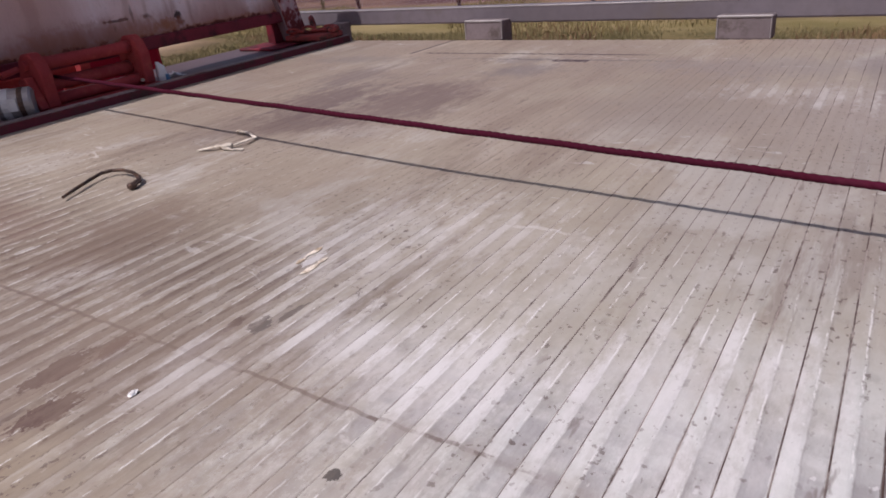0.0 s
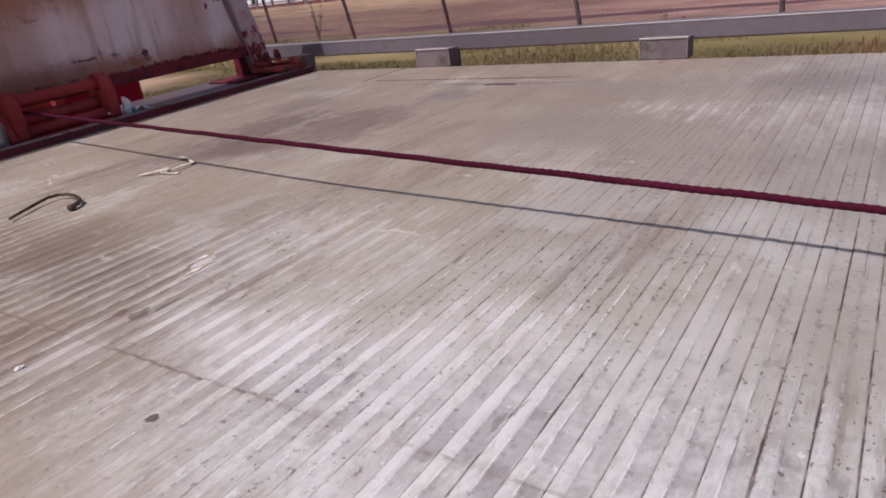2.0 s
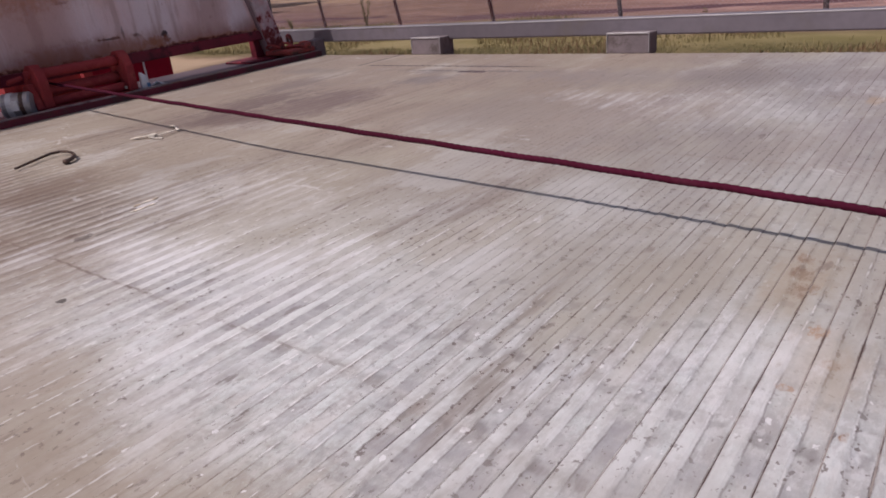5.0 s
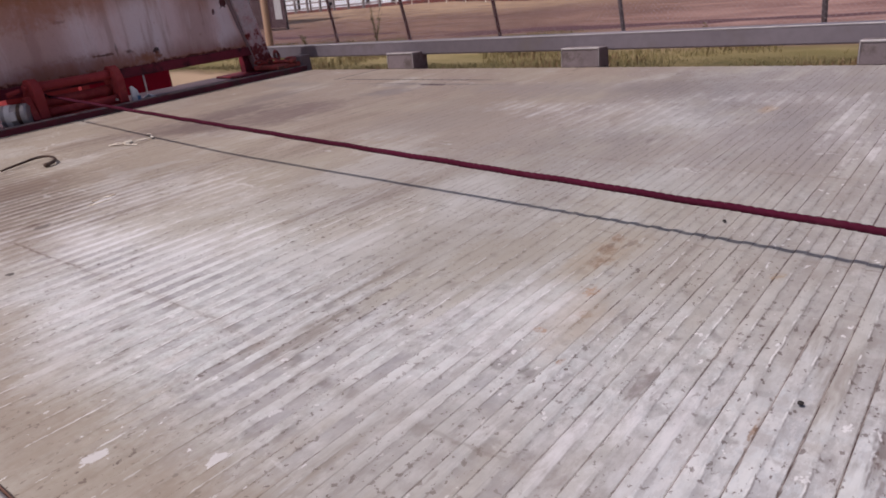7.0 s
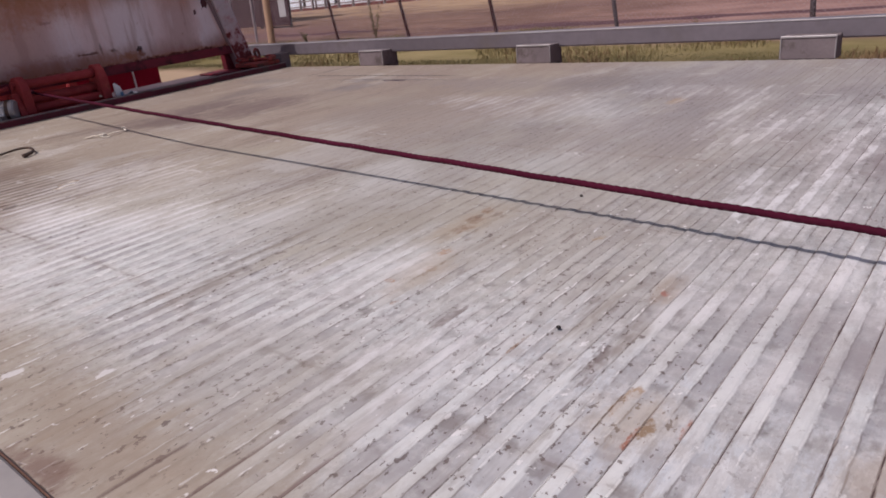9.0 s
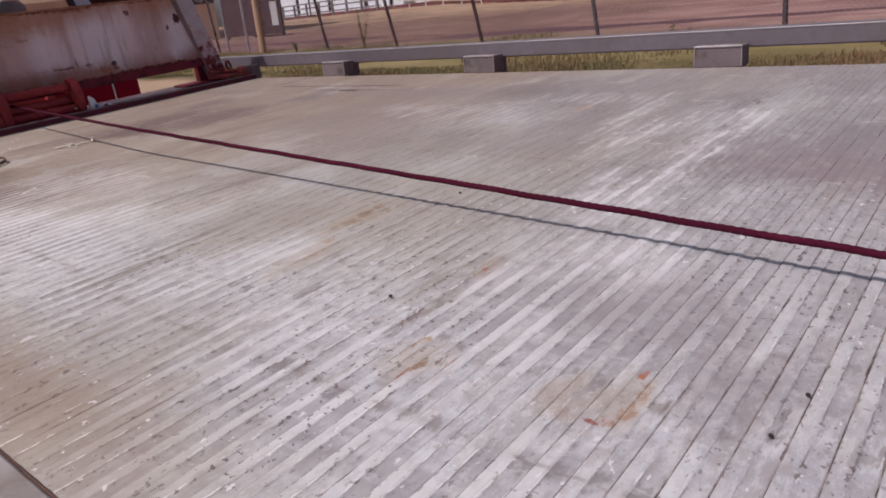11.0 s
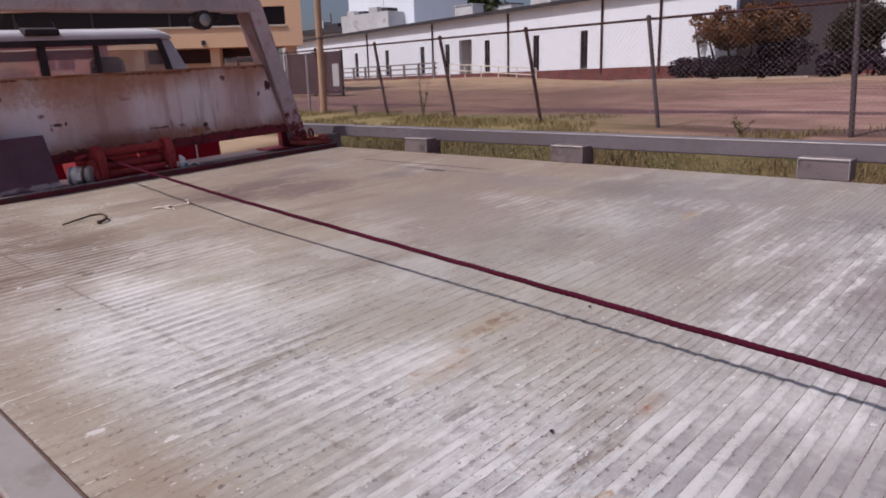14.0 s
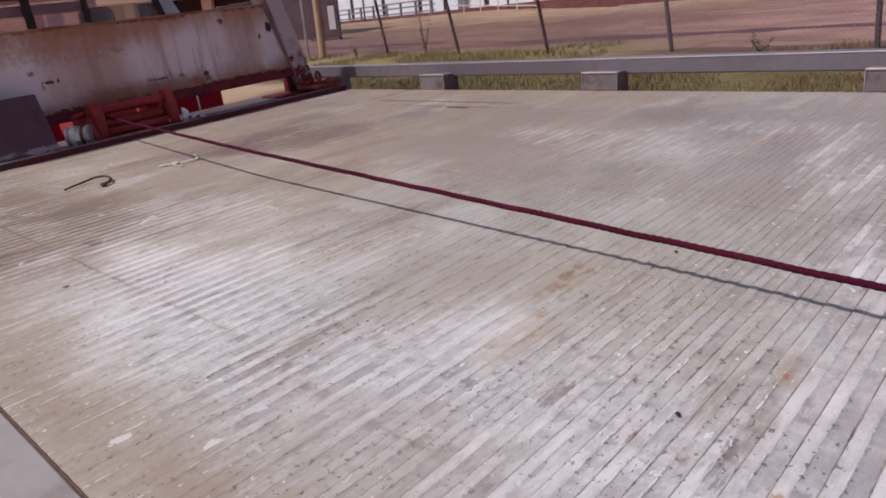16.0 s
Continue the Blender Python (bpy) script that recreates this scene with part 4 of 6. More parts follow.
def beam(a, b, w, d, bm=None, bevel=0.0, up=(0, 0, 1)):
    """A straight bar of section w x d from a to b."""
    a, b = Vector(a), Vector(b)
    z = (b - a).normalized()
    x = Vector(up).cross(z)
    x = x.normalized() if x.length > 1e-4 else Vector((1, 0, 0))
    y = z.cross(x)
    pts = [p + x * sx * w / 2 + y * sy * d / 2 for p in (a, b) for sx in (-1, 1) for sy in (-1, 1)]
    return hull(pts, bm, bevel)


def tube(points, r, sides=10, bm=None, caps=True):
    """A round bar along points; r may be a number or one for each point."""
    b = bmesh.new()
    pts = [Vector(p) for p in points]
    rs = r if isinstance(r, (list, tuple)) else [r] * len(pts)
    rings, prev = [], None
    for i, p in enumerate(pts):
        d = (pts[min(i + 1, len(pts) - 1)] - pts[max(i - 1, 0)]).normalized()
        if prev is None:
            prev = d.orthogonal().normalized()
        x = (prev - d * prev.dot(d)).normalized()
        prev, y = x, d.cross(x)
        rings.append([b.verts.new(p + (x * math.cos(a) + y * math.sin(a)) * rs[i]) for a in [2 * math.pi * k / sides for k in range(sides)]])
    for a, c in zip(rings, rings[1:]):
        for k in range(sides):
            b.faces.new((a[k], a[(k + 1) % sides], c[(k + 1) % sides], c[k]))
    if caps:
        b.faces.new(rings[0][::-1])
        b.faces.new(rings[-1])
    return b if bm is None else join(bm, b)


def ring(center, normal, radius, r, bm=None, stretch=1.0, along=None, n=16, sides=6):
    """A closed round link."""
    nrm = Vector(normal).normalized()
    x = (Vector(along) if along else nrm.orthogonal()).normalized()
    y = nrm.cross(x)
    b = bmesh.new()
    loops = []
    for i in range(n):
        a = 2 * math.pi * i / n
        c = Vector(center) + x * math.cos(a) * radius * stretch + y * math.sin(a) * radius
        out = (x * math.cos(a) + y * math.sin(a)).normalized()
        loops.append([b.verts.new(c + out * math.cos(t) * r + nrm * math.sin(t) * r) for t in [2 * math.pi * k / sides for k in range(sides)]])
    for i in range(n):
        p, q = loops[i], loops[(i + 1) % n]
        for k in range(sides):
            b.faces.new((p[k], q[k], q[(k + 1) % sides], p[(k + 1) % sides]))
    return b if bm is None else join(bm, b)


def smoothstep(a, b, v):
    t = min(1.0, max(0.0, (v - a) / (b - a)))
    return t * t * (3 - 2 * t)


def ground_z(x, y):
    if y < 2.5:
        z = 0.045 * max(y, -1.5)
    elif y < 11:
        z = 0.112 + (y - 2.5) * 0.0668
    elif y < 36:
        z = 0.68 + 0.62 * (1 - (1 - (y - 11) / 25) ** 1.6)
    else:
        z = 1.30
    return z + 0.45 * smoothstep(-19, -31, x) * smoothstep(22, 38, y)


# ---------------------------------------------------------------- ground
def build_ground():
    def spread(lo, hi, fine_lo, fine_hi, step):
        v, out = fine_lo, []
        while v <= fine_hi:
            out.append(v)
            v += step
        s, v = step, fine_lo
        while v > lo:
            s *= 1.35
            v -= s
            out.insert(0, v)
        s, v = step, out[-1]
        while v < hi:
            s *= 1.35
            v += s
            out.append(v)
        return out
    xs, ys = spread(-1500, 1500, -46, 14, 0.6), spread(-1500, 1800, -4, 44, 0.5)
    verts = []
    for y in ys:
        for x in xs:
            rough = 0.05 * (noise.noise(Vector((x * 0.7, y * 0.7, 0))) + 0.5 * noise.noise(Vector((x * 2.1, y * 2.1, 4)))) if abs(x) < 60 and -6 < y < 60 else 0.0
            keep = smoothstep(2.6, 4.5, y) + smoothstep(-0.6, -1.2, y)
            verts.append((x, y, ground_z(x, y) + rough * keep * 0.8))
    w = len(xs)
    faces = [(j * w + i, j * w + i + 1, (j + 1) * w + i + 1, (j + 1) * w + i) for j in range(len(ys) - 1) for i in range(w - 1)]
    me = bpy.data.meshes.new("ground")
    me.from_pydata(verts, [], faces)
    me.materials.append(GROUND)
    for poly in me.polygons:
        poly.use_smooth = True
    tagged(new("ground", me), "reddish sandy dirt lot with a grassy verge", "ground", kind="structure")


build_ground()


def blades(name, label, material, spots, h0, h1, width):
    """Single grass blades at the given spots, bent at random."""
    verts, faces = [], []
    for x, y in spots:
        z = ground_z(x, y)
        a, h = random.uniform(0, 6.283), random.uniform(h0, h1)
        lean = random.uniform(0.05, 0.6) * h
        dx, dy = math.cos(a), math.sin(a)
        w = width * random.uniform(0.6, 1.3)
        k = len(verts)
        bx, by = random.uniform(0, 6.283), 0
        px, py = -math.sin(bx) * w, math.cos(bx) * w
        verts += [(x - px, y - py, z - 0.02), (x + px, y + py, z - 0.02), (x + dx * lean * 0.35 + px * 0.6, y + dy * lean * 0.35 + py * 0.6, z + h * 0.6),
                  (x + dx * lean * 0.35 - px * 0.6, y + dy * lean * 0.35 - py * 0.6, z + h * 0.6), (x + dx * lean, y + dy * lean, z + h)]
        faces += [(k, k + 1, k + 2, k + 3), (k + 3, k + 2, k + 4)]
    me = bpy.data.meshes.new(name)
    me.from_pydata(verts, [], faces)
    me.materials.append(material)
    return tagged(new(name, me), label, "grass", kind="stuff")


def verge_spots(count, x0, x1, y0, y1, gate):
    out = []
    while len(out) < count:
        x, y = random.uniform(x0, x1), random.uniform(y0, y1)
        if noise.noise(Vector((x * 0.6, y * 0.6, 2))) + 0.35 * noise.noise(Vector((x * 2.5, y * 2.5, 5))) > gate(x, y):
            out.append((x, y))
    return out


def gate(x, y):
    return -0.55 + 2.0 * smoothstep(-9.5, -11.5, x) * smoothstep(8.8, 8.0, y) + 0.55 * smoothstep(-1.4, -0.2, x) + 0.35 * smoothstep(-0.2, 3.0, x) + 0.5 * smoothstep(11.3, 12.6, y) + 0.75 * smoothstep(-8, -3, x) * smoothstep(9.5, 10.4, y)


blades("grass", "short green grass under the side rail", BLADE, verge_spots(42000, -19, 3.2, 5.0, 8.9, gate), 0.02, 0.055, 0.006)
blades("straw_grass", "pale straw-coloured grass along the fence", BLADE_PALE, verge_spots(15000, -19, 3.2, 8.7, 12.6, lambda x, y: gate(x, y) + 0.30), 0.03, 0.12, 0.007)
blades("dry_grass", "dry reddish grass and weeds on the verge", BLADE_DRY,
       verge_spots(15000, -12, 5.5, 5.0, 12.2, lambda x, y: 0.10 + 0.4 * smoothstep(9.5, 10.4, y) + 2.0 * smoothstep(-9.5, -11.5, x) * smoothstep(8.8, 8.0, y) - 0.55 * smoothstep(-1.5, 0.5, x) * smoothstep(9.4, 8.6, y) - 0.2 * smoothstep(-1.0, 3.0, x)), 0.03, 0.12, 0.008)


# ---------------------------------------------------------------- tow truck
truck = thing("tow_truck", "flatbed tow truck with ribbed metal deck and rusty white headboard", "truck", BED)
Y0, Y1, X0, X1 = -0.045, 2.40, -2.475, 3.95
JOINT = -0.266

deck = part("deck", box(X0, X1, Y0, Y1, -0.07, -0.0046), DARK_STEEL, truck, "dark steel floor under the ribs")


def rib_mesh(rows):
    """One rib: a dirt-packed groove, a proud half and a half that lies a little lower; rows: how deep the relief is along y."""
    prof = [(0.0, -0.0022), (0.0008, -0.0030), (0.0017, -0.0030), (0.0023, -0.0014), (0.0033, 0.0), (0.0140, 0.0), (0.0162, -0.0005), (0.0198, -0.0016), (0.0220, -0.0020), (0.0335, -0.0020), (P, -0.0022)]
    k = len(prof)
    verts = [(x, y, z * f) for y, f in rows for x, z in prof]
    faces = [(j * k + i, j * k + i + 1, j * k + k + i + 1, j * k + k + i) for j in range(3) for i in range(k - 1)] + [tuple(range(k))[::-1], tuple(range(3 * k, 4 * k))]
    me = bpy.data.meshes.new("slat")
    me.from_pydata(verts, [], faces)
    me.materials.append(DECK)
    me.materials.append(PACKED)
    for i in (1, 2):
        for j in range(3):
            me.polygons[j * (k - 1) + i].material_index = 1
    return me


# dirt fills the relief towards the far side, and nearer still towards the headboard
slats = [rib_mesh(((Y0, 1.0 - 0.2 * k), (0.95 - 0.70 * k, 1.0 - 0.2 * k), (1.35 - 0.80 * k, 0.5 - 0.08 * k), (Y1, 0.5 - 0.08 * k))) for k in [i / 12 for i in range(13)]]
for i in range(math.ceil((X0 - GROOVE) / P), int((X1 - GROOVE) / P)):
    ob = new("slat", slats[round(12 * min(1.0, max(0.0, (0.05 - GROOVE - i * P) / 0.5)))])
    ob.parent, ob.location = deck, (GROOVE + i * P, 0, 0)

# near side rail: flat cap, brown web, dusty ledge, timber bumper
near = part("side_rail", box(X0 - 0.25, X1, -0.114, -0.049, -0.014, 0.001, 0.003), ALU, truck, "smooth grey aluminium cap of the side rail")
part("web", box(X0 - 0.25, X1, -0.112, -0.09, -0.075, -0.0142), BROWN, near, "rust-brown side of the rail")
part("ledge", box(X0 - 0.25, X1, -0.130, -0.09, -0.092, -0.0755, 0.003), LEDGE, near, "dusty tan ledge")
part("bumper_timber", box(X0 - 0.25, X1, -0.126, -0.09, -0.20, -0.0925, 0.006), TIMBER, near, "weathered wooden side timber")
part("edge_gap", box(X0, X1, -0.0488, -0.0452, -0.03, -0.006), BROWN, near, "dark gap beside the deck")

part("joint", box(JOINT, JOINT + 0.0012, -0.1135, -0.0495, -0.006, 0.0014), BLOCK, near, "dark joint across the cap")

# far side rail on its blocks
far = part("side_rail", box(X0 - 0.62, X1, 2.475, 2.555, 0.056, 0.120, 0.006, seg=2), ALU_RAIL, truck, "grey box-section side rail")
part("worn_edge", box(X0 - 0.62, X1, 2.4735, 2.4815, 0.1165, 0.1215, 0.001), BLOCK_EDGE, far, "rubbed pale upper edge")
part("sill", box(X0, X1, 2.403, 2.43, -0.07, -0.006), BROWN, far, "rust-brown deck edge")
part("outer_beam", box(X0, X1, 2.43, 2.545, -0.14, -0.075), BROWN, far, "brown beam under the rail")
for x0 in (-1.875, -0.893, 0.175, 1.170, 2.17, 3.17):
    blk = part("spacer_block", hull([(x0 + s * 0.175, y, z) for s in (0, 1) for y, z in ((2.400, -0.001), (2.405, 0.074), (2.4735, 0.074), (2.4735, -0.001))] , bevel=0.004), BLOCK, far, "worn grey block that carries the rail")
    part("worn_edge", box(x0 + 0.002, x0 + 0.173, 2.4012, 2.410, 0.0690, 0.0762, 0.0015), BLOCK_EDGE, blk, "rubbed bright top edge")
    for ex in (0.0025, 0.1695):
        part("worn_edge", box(x0 + ex, x0 + ex + 0.003, 2.3995, 2.4045, 0.003, 0.0685, 0.0006), BLOCK_EDGE, blk)
    part("foot", box(x0 + 0.03, x0 + 0.145, 2.4738, 2.54, -0.07, 0.0555), BLOCK, blk)
part("end_bracket", box(-2.60, -2.53, 2.408, 2.4735, -0.06, 0.075, 0.004), BLOCK, far, "grey end bracket of the rail")

# headboard
head = part("headboard", hull([(-2.70, 0.10, 0.15), (-2.70, 2.215, 0.15), (-2.715, 0.235, 0.512), (-2.715, 2.125, 0.512), (-2.712, 0.10, 0.15), (-2.712, 2.215, 0.15), (-2.727, 0.235, 0.512), (-2.727, 2.125, 0.512)]),
            HEAD_PLATE, truck, "rusty white steel plate of the headboard")
part("bottom_flange", box(-2.735, -2.685, 0.08, 2.205, 0.112, 0.156, 0.003), RED_DARK, head, "red-brown rusty bottom flange")
part("top_flange", box(-2.745, -2.712, 0.25, 2.10, 0.508, 0.518, 0.002), EDGE_RUST, head, "thin rusty top edge")
for s in (-1, 1):
    yc = 1.178
    def leg(y, x, z):
        return (x, yc + s * (y - yc), z)
    up = part("upright", hull([leg(y, x, z) for x in (-2.80, -2.672) for y, z in ((2.235, 0.02), (2.345, 0.02), (2.005, 0.872), (2.10, 0.872))], bevel=0.006), FRAME, head, "leaning grey upright with rust at its foot")
    # thin sheet over the inner face, coloured as the shaded side
    part("inner_side", hull([leg(y, x, z) for x in (-2.792, -2.68) for y, z in ((2.226, 0.03), (2.2345, 0.03), (2.0085, 0.80), (2.016, 0.78))]), FRAME_SHADED, up, "inner side with its shade put into the colour")
    part("gusset", hull([leg(y, x, z) for x in (-2.76, -2.72) for y, z in ((2.225, 0.0265), (2.17, 0.0265), (2.17, 0.111), (2.20, 0.111))]), RED_DARK, up, "rusty gusset")
    part("foot_plate", box(-2.83, -2.63, min(leg(2.05, 0, 0)[1], leg(2.39, 0, 0)[1]), max(leg(2.05, 0, 0)[1], leg(2.39, 0, 0)[1]), 0.0115, 0.022, 0.003), RED_DARK, up, "rusty foot plate")
part("crossbar", box(-2.80, -2.672, 0.26, 2.096, 0.806, 0.886, 0.012, seg=2), FRAME, head, "grey box-section top bar")
part("tray", box(-2.90, -2.505, -0.02, 2.40, -0.02, 0.0105, 0.003), TRAY, truck, "dark steel shelf in front of the headboard")
lip = part("deck_lip", box(-2.504, -2.478, -0.03, 2.398, -0.05, 0.023, 0.002), LIP, truck, "dark maroon angle along the deck's front edge")
part("rubbed_top", box(-2.512, -2.480, -0.028, 2.396, 0.0234, 0.0275, 0.0012), LIP_WORN, lip, "rubbed grey top of the angle")

# roller fairlead
fair = part("roller_fairlead", box(-2.66, -2.52, 0.977, 1.382, 0.0108, 0.024, 0.003), RED_RUST, truck, "red-brown roller fairlead for the winch rope")
for y in (1.000, 1.352):
    hood = part("end_plate", hull([(x, y + s * 0.019, z) for s in (-1, 1) for x, z in ((-2.655, 0.025), (-2.542, 0.025), (-2.655, 0.115), (-2.540, 0.125), (-2.640, 0.160), (-2.556, 0.164), (-2.615, 0.183), (-2.580, 0.184))], bevel=0.005), RED_RUST, fair)
    part("pin_head", tube([(-2.60, y + 0.0195 * (1 if y > 1.1 else -1), 0.150), (-2.60, y + 0.032 * (1 if y > 1.1 else -1), 0.150)], 0.016, 8), RED_RUST, hood)
for z, x, q in ((0.148, -2.595, 0.021), (0.082, -2.615, 0.023), (0.043, -2.575, 0.019)):
    part("roller", tube([(x, 1.020, z), (x, 1.045, z), (x, 1.050, z), (x, 1.29, z), (x, 1.295, z), (x, 1.332, z)], [q, q, q * 0.9, q * 0.9, q, q], 16), RED_RUST, fair, smooth=True)
part("bracket", hull([(x, y, z) for y in (0.952, 0.980) for x, z in ((-2.63, 0.026), (-2.54, 0.026), (-2.62, 0.11), (-2.58, 0.12))], bevel=0.004), RED_RUST, fair)
part("pull_pin", tube([(-2.60, 0.90, 0.135), (-2.60, 0.953, 0.145)], 0.009, 8), RED_RUST, fair)
part("bolt", tube([(-2.5205, 1.30, 0.045), (-2.514, 1.30, 0.045)], 0.006, 6), CHROME, fair)
winch = part("winch_drum", tube([(-3.02, 1.02, 0.06), (-3.02, 1.06, 0.06), (-3.02, 1.0601, 0.06), (-3.02, 1.36, 0.06), (-3.02, 1.3601, 0.06), (-3.02, 1.40, 0.06)], [0.10, 0.10, 0.065, 0.065, 0.10, 0.10], 18), RED_RUST, truck, "rusty winch drum behind the headboard")

# work lamps and beacon on the headboard
for ly, lz in ((1.728, 0.765), (0.628, 0.765)):
    lamp = part("work_lamp", tube([(-2.79, ly, lz), (-2.75, ly, lz), (-2.70, ly, lz), (-2.672, ly, lz - 0.002)], [0.03, 0.045, 0.052, 0.050], 22), RUBBER, truck, "round black work lamp under the top bar")
    part("lens", tube([(-2.6715, ly, lz - 0.002), (-2.664, ly, lz - 0.003), (-2.660, ly, lz - 0.003)], [0.034, 0.028, 0.010], 20), CHROME, lamp, "bright reflector")
    part("bracket", box(-2.75, -2.72, ly + 0.03, ly + 0.13, 0.789, 0.8055, 0.004), RUBBER, lamp)
    part("knob", tube([(-2.735, ly + 0.115, 0.760), (-2.735, ly + 0.115, 0.7888)], [0.020, 0.026], 10), RUBBER, lamp)
beacon = part("light_bar", box(-2.80, -2.68, 0.62, 1.40, 0.8865, 0.906, 0.006), RUBBER, truck, "warning light bar above the top bar")
for y0, y1 in ((0.64, 0.97), (1.02, 1.36)):
    part("beacon", hull([(x, y, z) for y in (y0, y1) for x, z in ((-2.80, 0.9065), (-2.68, 0.9065), (-2.785, 0.98), (-2.695, 0.98))], bevel=0.01), AMBER, beacon, "amber beacon")

# the headboard and all that is bolted to it stand a little askew on the deck
SKEW = Matrix.Translation((-2.49, 2.30, 0)) @ Matrix.Rotation(radians(2.6), 4, "Z") @ Matrix.Translation((2.49, -2.30, 0))
for ob in [head, lip, fair, beacon] + [o for o in truck.children if o.name.split(".")[0] in ("tray", "work_lamp")]:
    ob.matrix_basis = SKEW

# cab
XR, YC = -3.75, 1.225
cab = part("cab", hull([(x, YC + s * 1.09, z) for s in (-1, 1) for x, z in ((XR, -0.60), (XR, 0.17), (-5.6, -0.60), (-5.6, 0.17))], bevel=0.03), RED_PAINT, truck, "red lower cab body")
part("back_panel", hull([(x, YC + s * y, z) for s in (-1, 1) for x in (XR, XR - 0.05) for y, z in ((1.07, 0.1705), (0.97, 0.45))], bevel=0.008), WHITE_PAINT, cab, "white upper back panel")
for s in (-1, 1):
    part("rear_pillar", hull([(x, YC + s * y, z) for x, y, z in ((XR, 0.80, 0.455), (XR, 0.97, 0.455), (XR - 0.02, 0.735, 0.755), (XR - 0.02, 0.835, 0.755), (XR - 0.22, 0.90, 0.455), (XR - 0.22, 1.02, 0.455), (XR - 0.18, 0.80, 0.755), (XR - 0.18, 0.86, 0.755))], bevel=0.012), WHITE_PAINT, cab)
    part("front_pillar", hull([(x, YC + s * y, z) for x, y, z in ((-5.25, 0.92, 0.40), (-5.33, 0.92, 0.40), (-5.25, 1.0, 0.40), (-5.33, 1.0, 0.40), (-4.86, 0.78, 0.755), (-4.94, 0.78, 0.755), (-4.86, 0.84, 0.755), (-4.94, 0.84, 0.755))]), WHITE_PAINT, cab)
    part("door", hull([(x, YC + s * y, z) for x in (XR - 0.24, -5.24) for y, z in ((1.0, 0.171), (1.08, 0.171), (0.96, 0.40), (1.02, 0.40))], bevel=0.008), WHITE_PAINT, cab, "white upper door")
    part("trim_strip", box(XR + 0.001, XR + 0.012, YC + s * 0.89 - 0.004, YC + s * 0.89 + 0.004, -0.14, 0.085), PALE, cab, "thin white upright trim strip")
cab.location.z = -0.03
roof = part("roof", hull([(XR + 0.015, YC + s * 0.85, 0.755) for s in (-1, 1)] + [(XR, YC + s * 0.80, 0.808) for s in (-1, 1)] + [(XR - 0.06, YC + s * 0.72, 0.828) for s in (-1, 1)] + [(XR - 0.6, YC + s * 0.74, 0.852) for s in (-1, 1)] + [(-4.8, YC + s * 0.74, 0.825) for s in (-1, 1)] + [(-4.9, YC + s * 0.84, 0.755) for s in (-1, 1)], bevel=0.02), WHITE_PAINT, cab, "pale grey-white roof")
gl = part("rear_window", hull([(x, YC + s * y, z) for s in (-1, 1) for x in (XR - 0.032, XR - 0.038) for y, z in ((0.80, 0.455), (0.735, 0.752))]), GLASS, cab, "tinted rear window")
gl.visible_shadow = False
seal = bmesh.new()
for s in (-1, 1):
    beam((XR - 0.002, YC + s * 0.815, 0.45), (XR - 0.012, YC + s * 0.745, 0.748), 0.035, 0.035, seal)
for z, w in ((0.742, 0.75), (0.462, 0.81)):
    beam((XR - 0.006, YC - w, z), (XR - 0.006, YC + w, z), 0.035, 0.035, seal)
part("seal", seal, RUBBER, gl, "black rubber seal")
for y, w in ((YC - 0.33, 0.026), (YC + 0.01, 0.042), (YC + 0.33, 0.026)):
    part("mullion", beam((XR - 0.008, y, 0.46), (XR - 0.014, y, 0.742), w, 0.03), RUBBER, gl)
ws = part("windshield", hull([(x + d, YC + s * y, z) for s in (-1, 1) for d in (0, -0.006) for x, y, z in ((-5.30, 0.90, 0.40), (-4.91, 0.77, 0.755))]), GLASS, cab)
ws.visible_shadow = False
part("shade_band", hull([(x + d, YC + s * y, z) for s in (-1, 1) for d in (0.012, 0.008) for x, y, z in ((-4.99, 0.77, 0.675), (-4.915, 0.755, 0.745))]), SHADE_BAND, ws, "dark blue shade band along the windshield's top")
part("brake_lamp", hull([(x, YC + 0.02 + s * w, z) for s in (-1, 1) for x, w, z in ((XR + 0.016, 0.10, 0.785), (XR + 0.045, 0.095, 0.79), (XR + 0.045, 0.095, 0.825), (XR - 0.03, 0.10, 0.838), (XR - 0.02, 0.10, 0.82))], bevel=0.006), RUBBER, roof, "dark high brake lamp on the roof edge")
for y in (YC - 0.55, YC + 0.52):
    seat = part("seat", hull([(x, yy, z) for yy in (y - 0.24, y + 0.24) for x, z in ((XR - 0.30, 0.0), (XR - 0.50, 0.0), (XR - 0.22, 0.50), (XR - 0.34, 0.50))], bevel=0.03), SLAB, cab, "dark seat")
    part("headrest", box(XR - 0.36, XR - 0.26, y - 0.13, y + 0.09, 0.502, 0.66, 0.035), SLAB, seat)
part("hood", hull([(x, YC + s * y, z) for s in (-1, 1) for x, y, z in ((-5.602, 1.0, 0.16), (-5.602, 1.0, -0.55), (-5.602, 0.8, 0.25), (-7.1, 0.8, 0.10), (-7.1, 0.85, -0.55))], bevel=0.03), RED_PAINT, cab, "red hood")
for y in (0.75, 1.55):
    part("frame_rail", box(-6.9, X1 - 0.3, y - 0.04, y + 0.04, -0.36, -0.145), RUBBER, truck, "black chassis rail")
    part("deck_rail", box(-2.9, X1 - 0.2, y - 0.05, y + 0.05, -0.144, -0.0705), DARK_STEEL, truck)
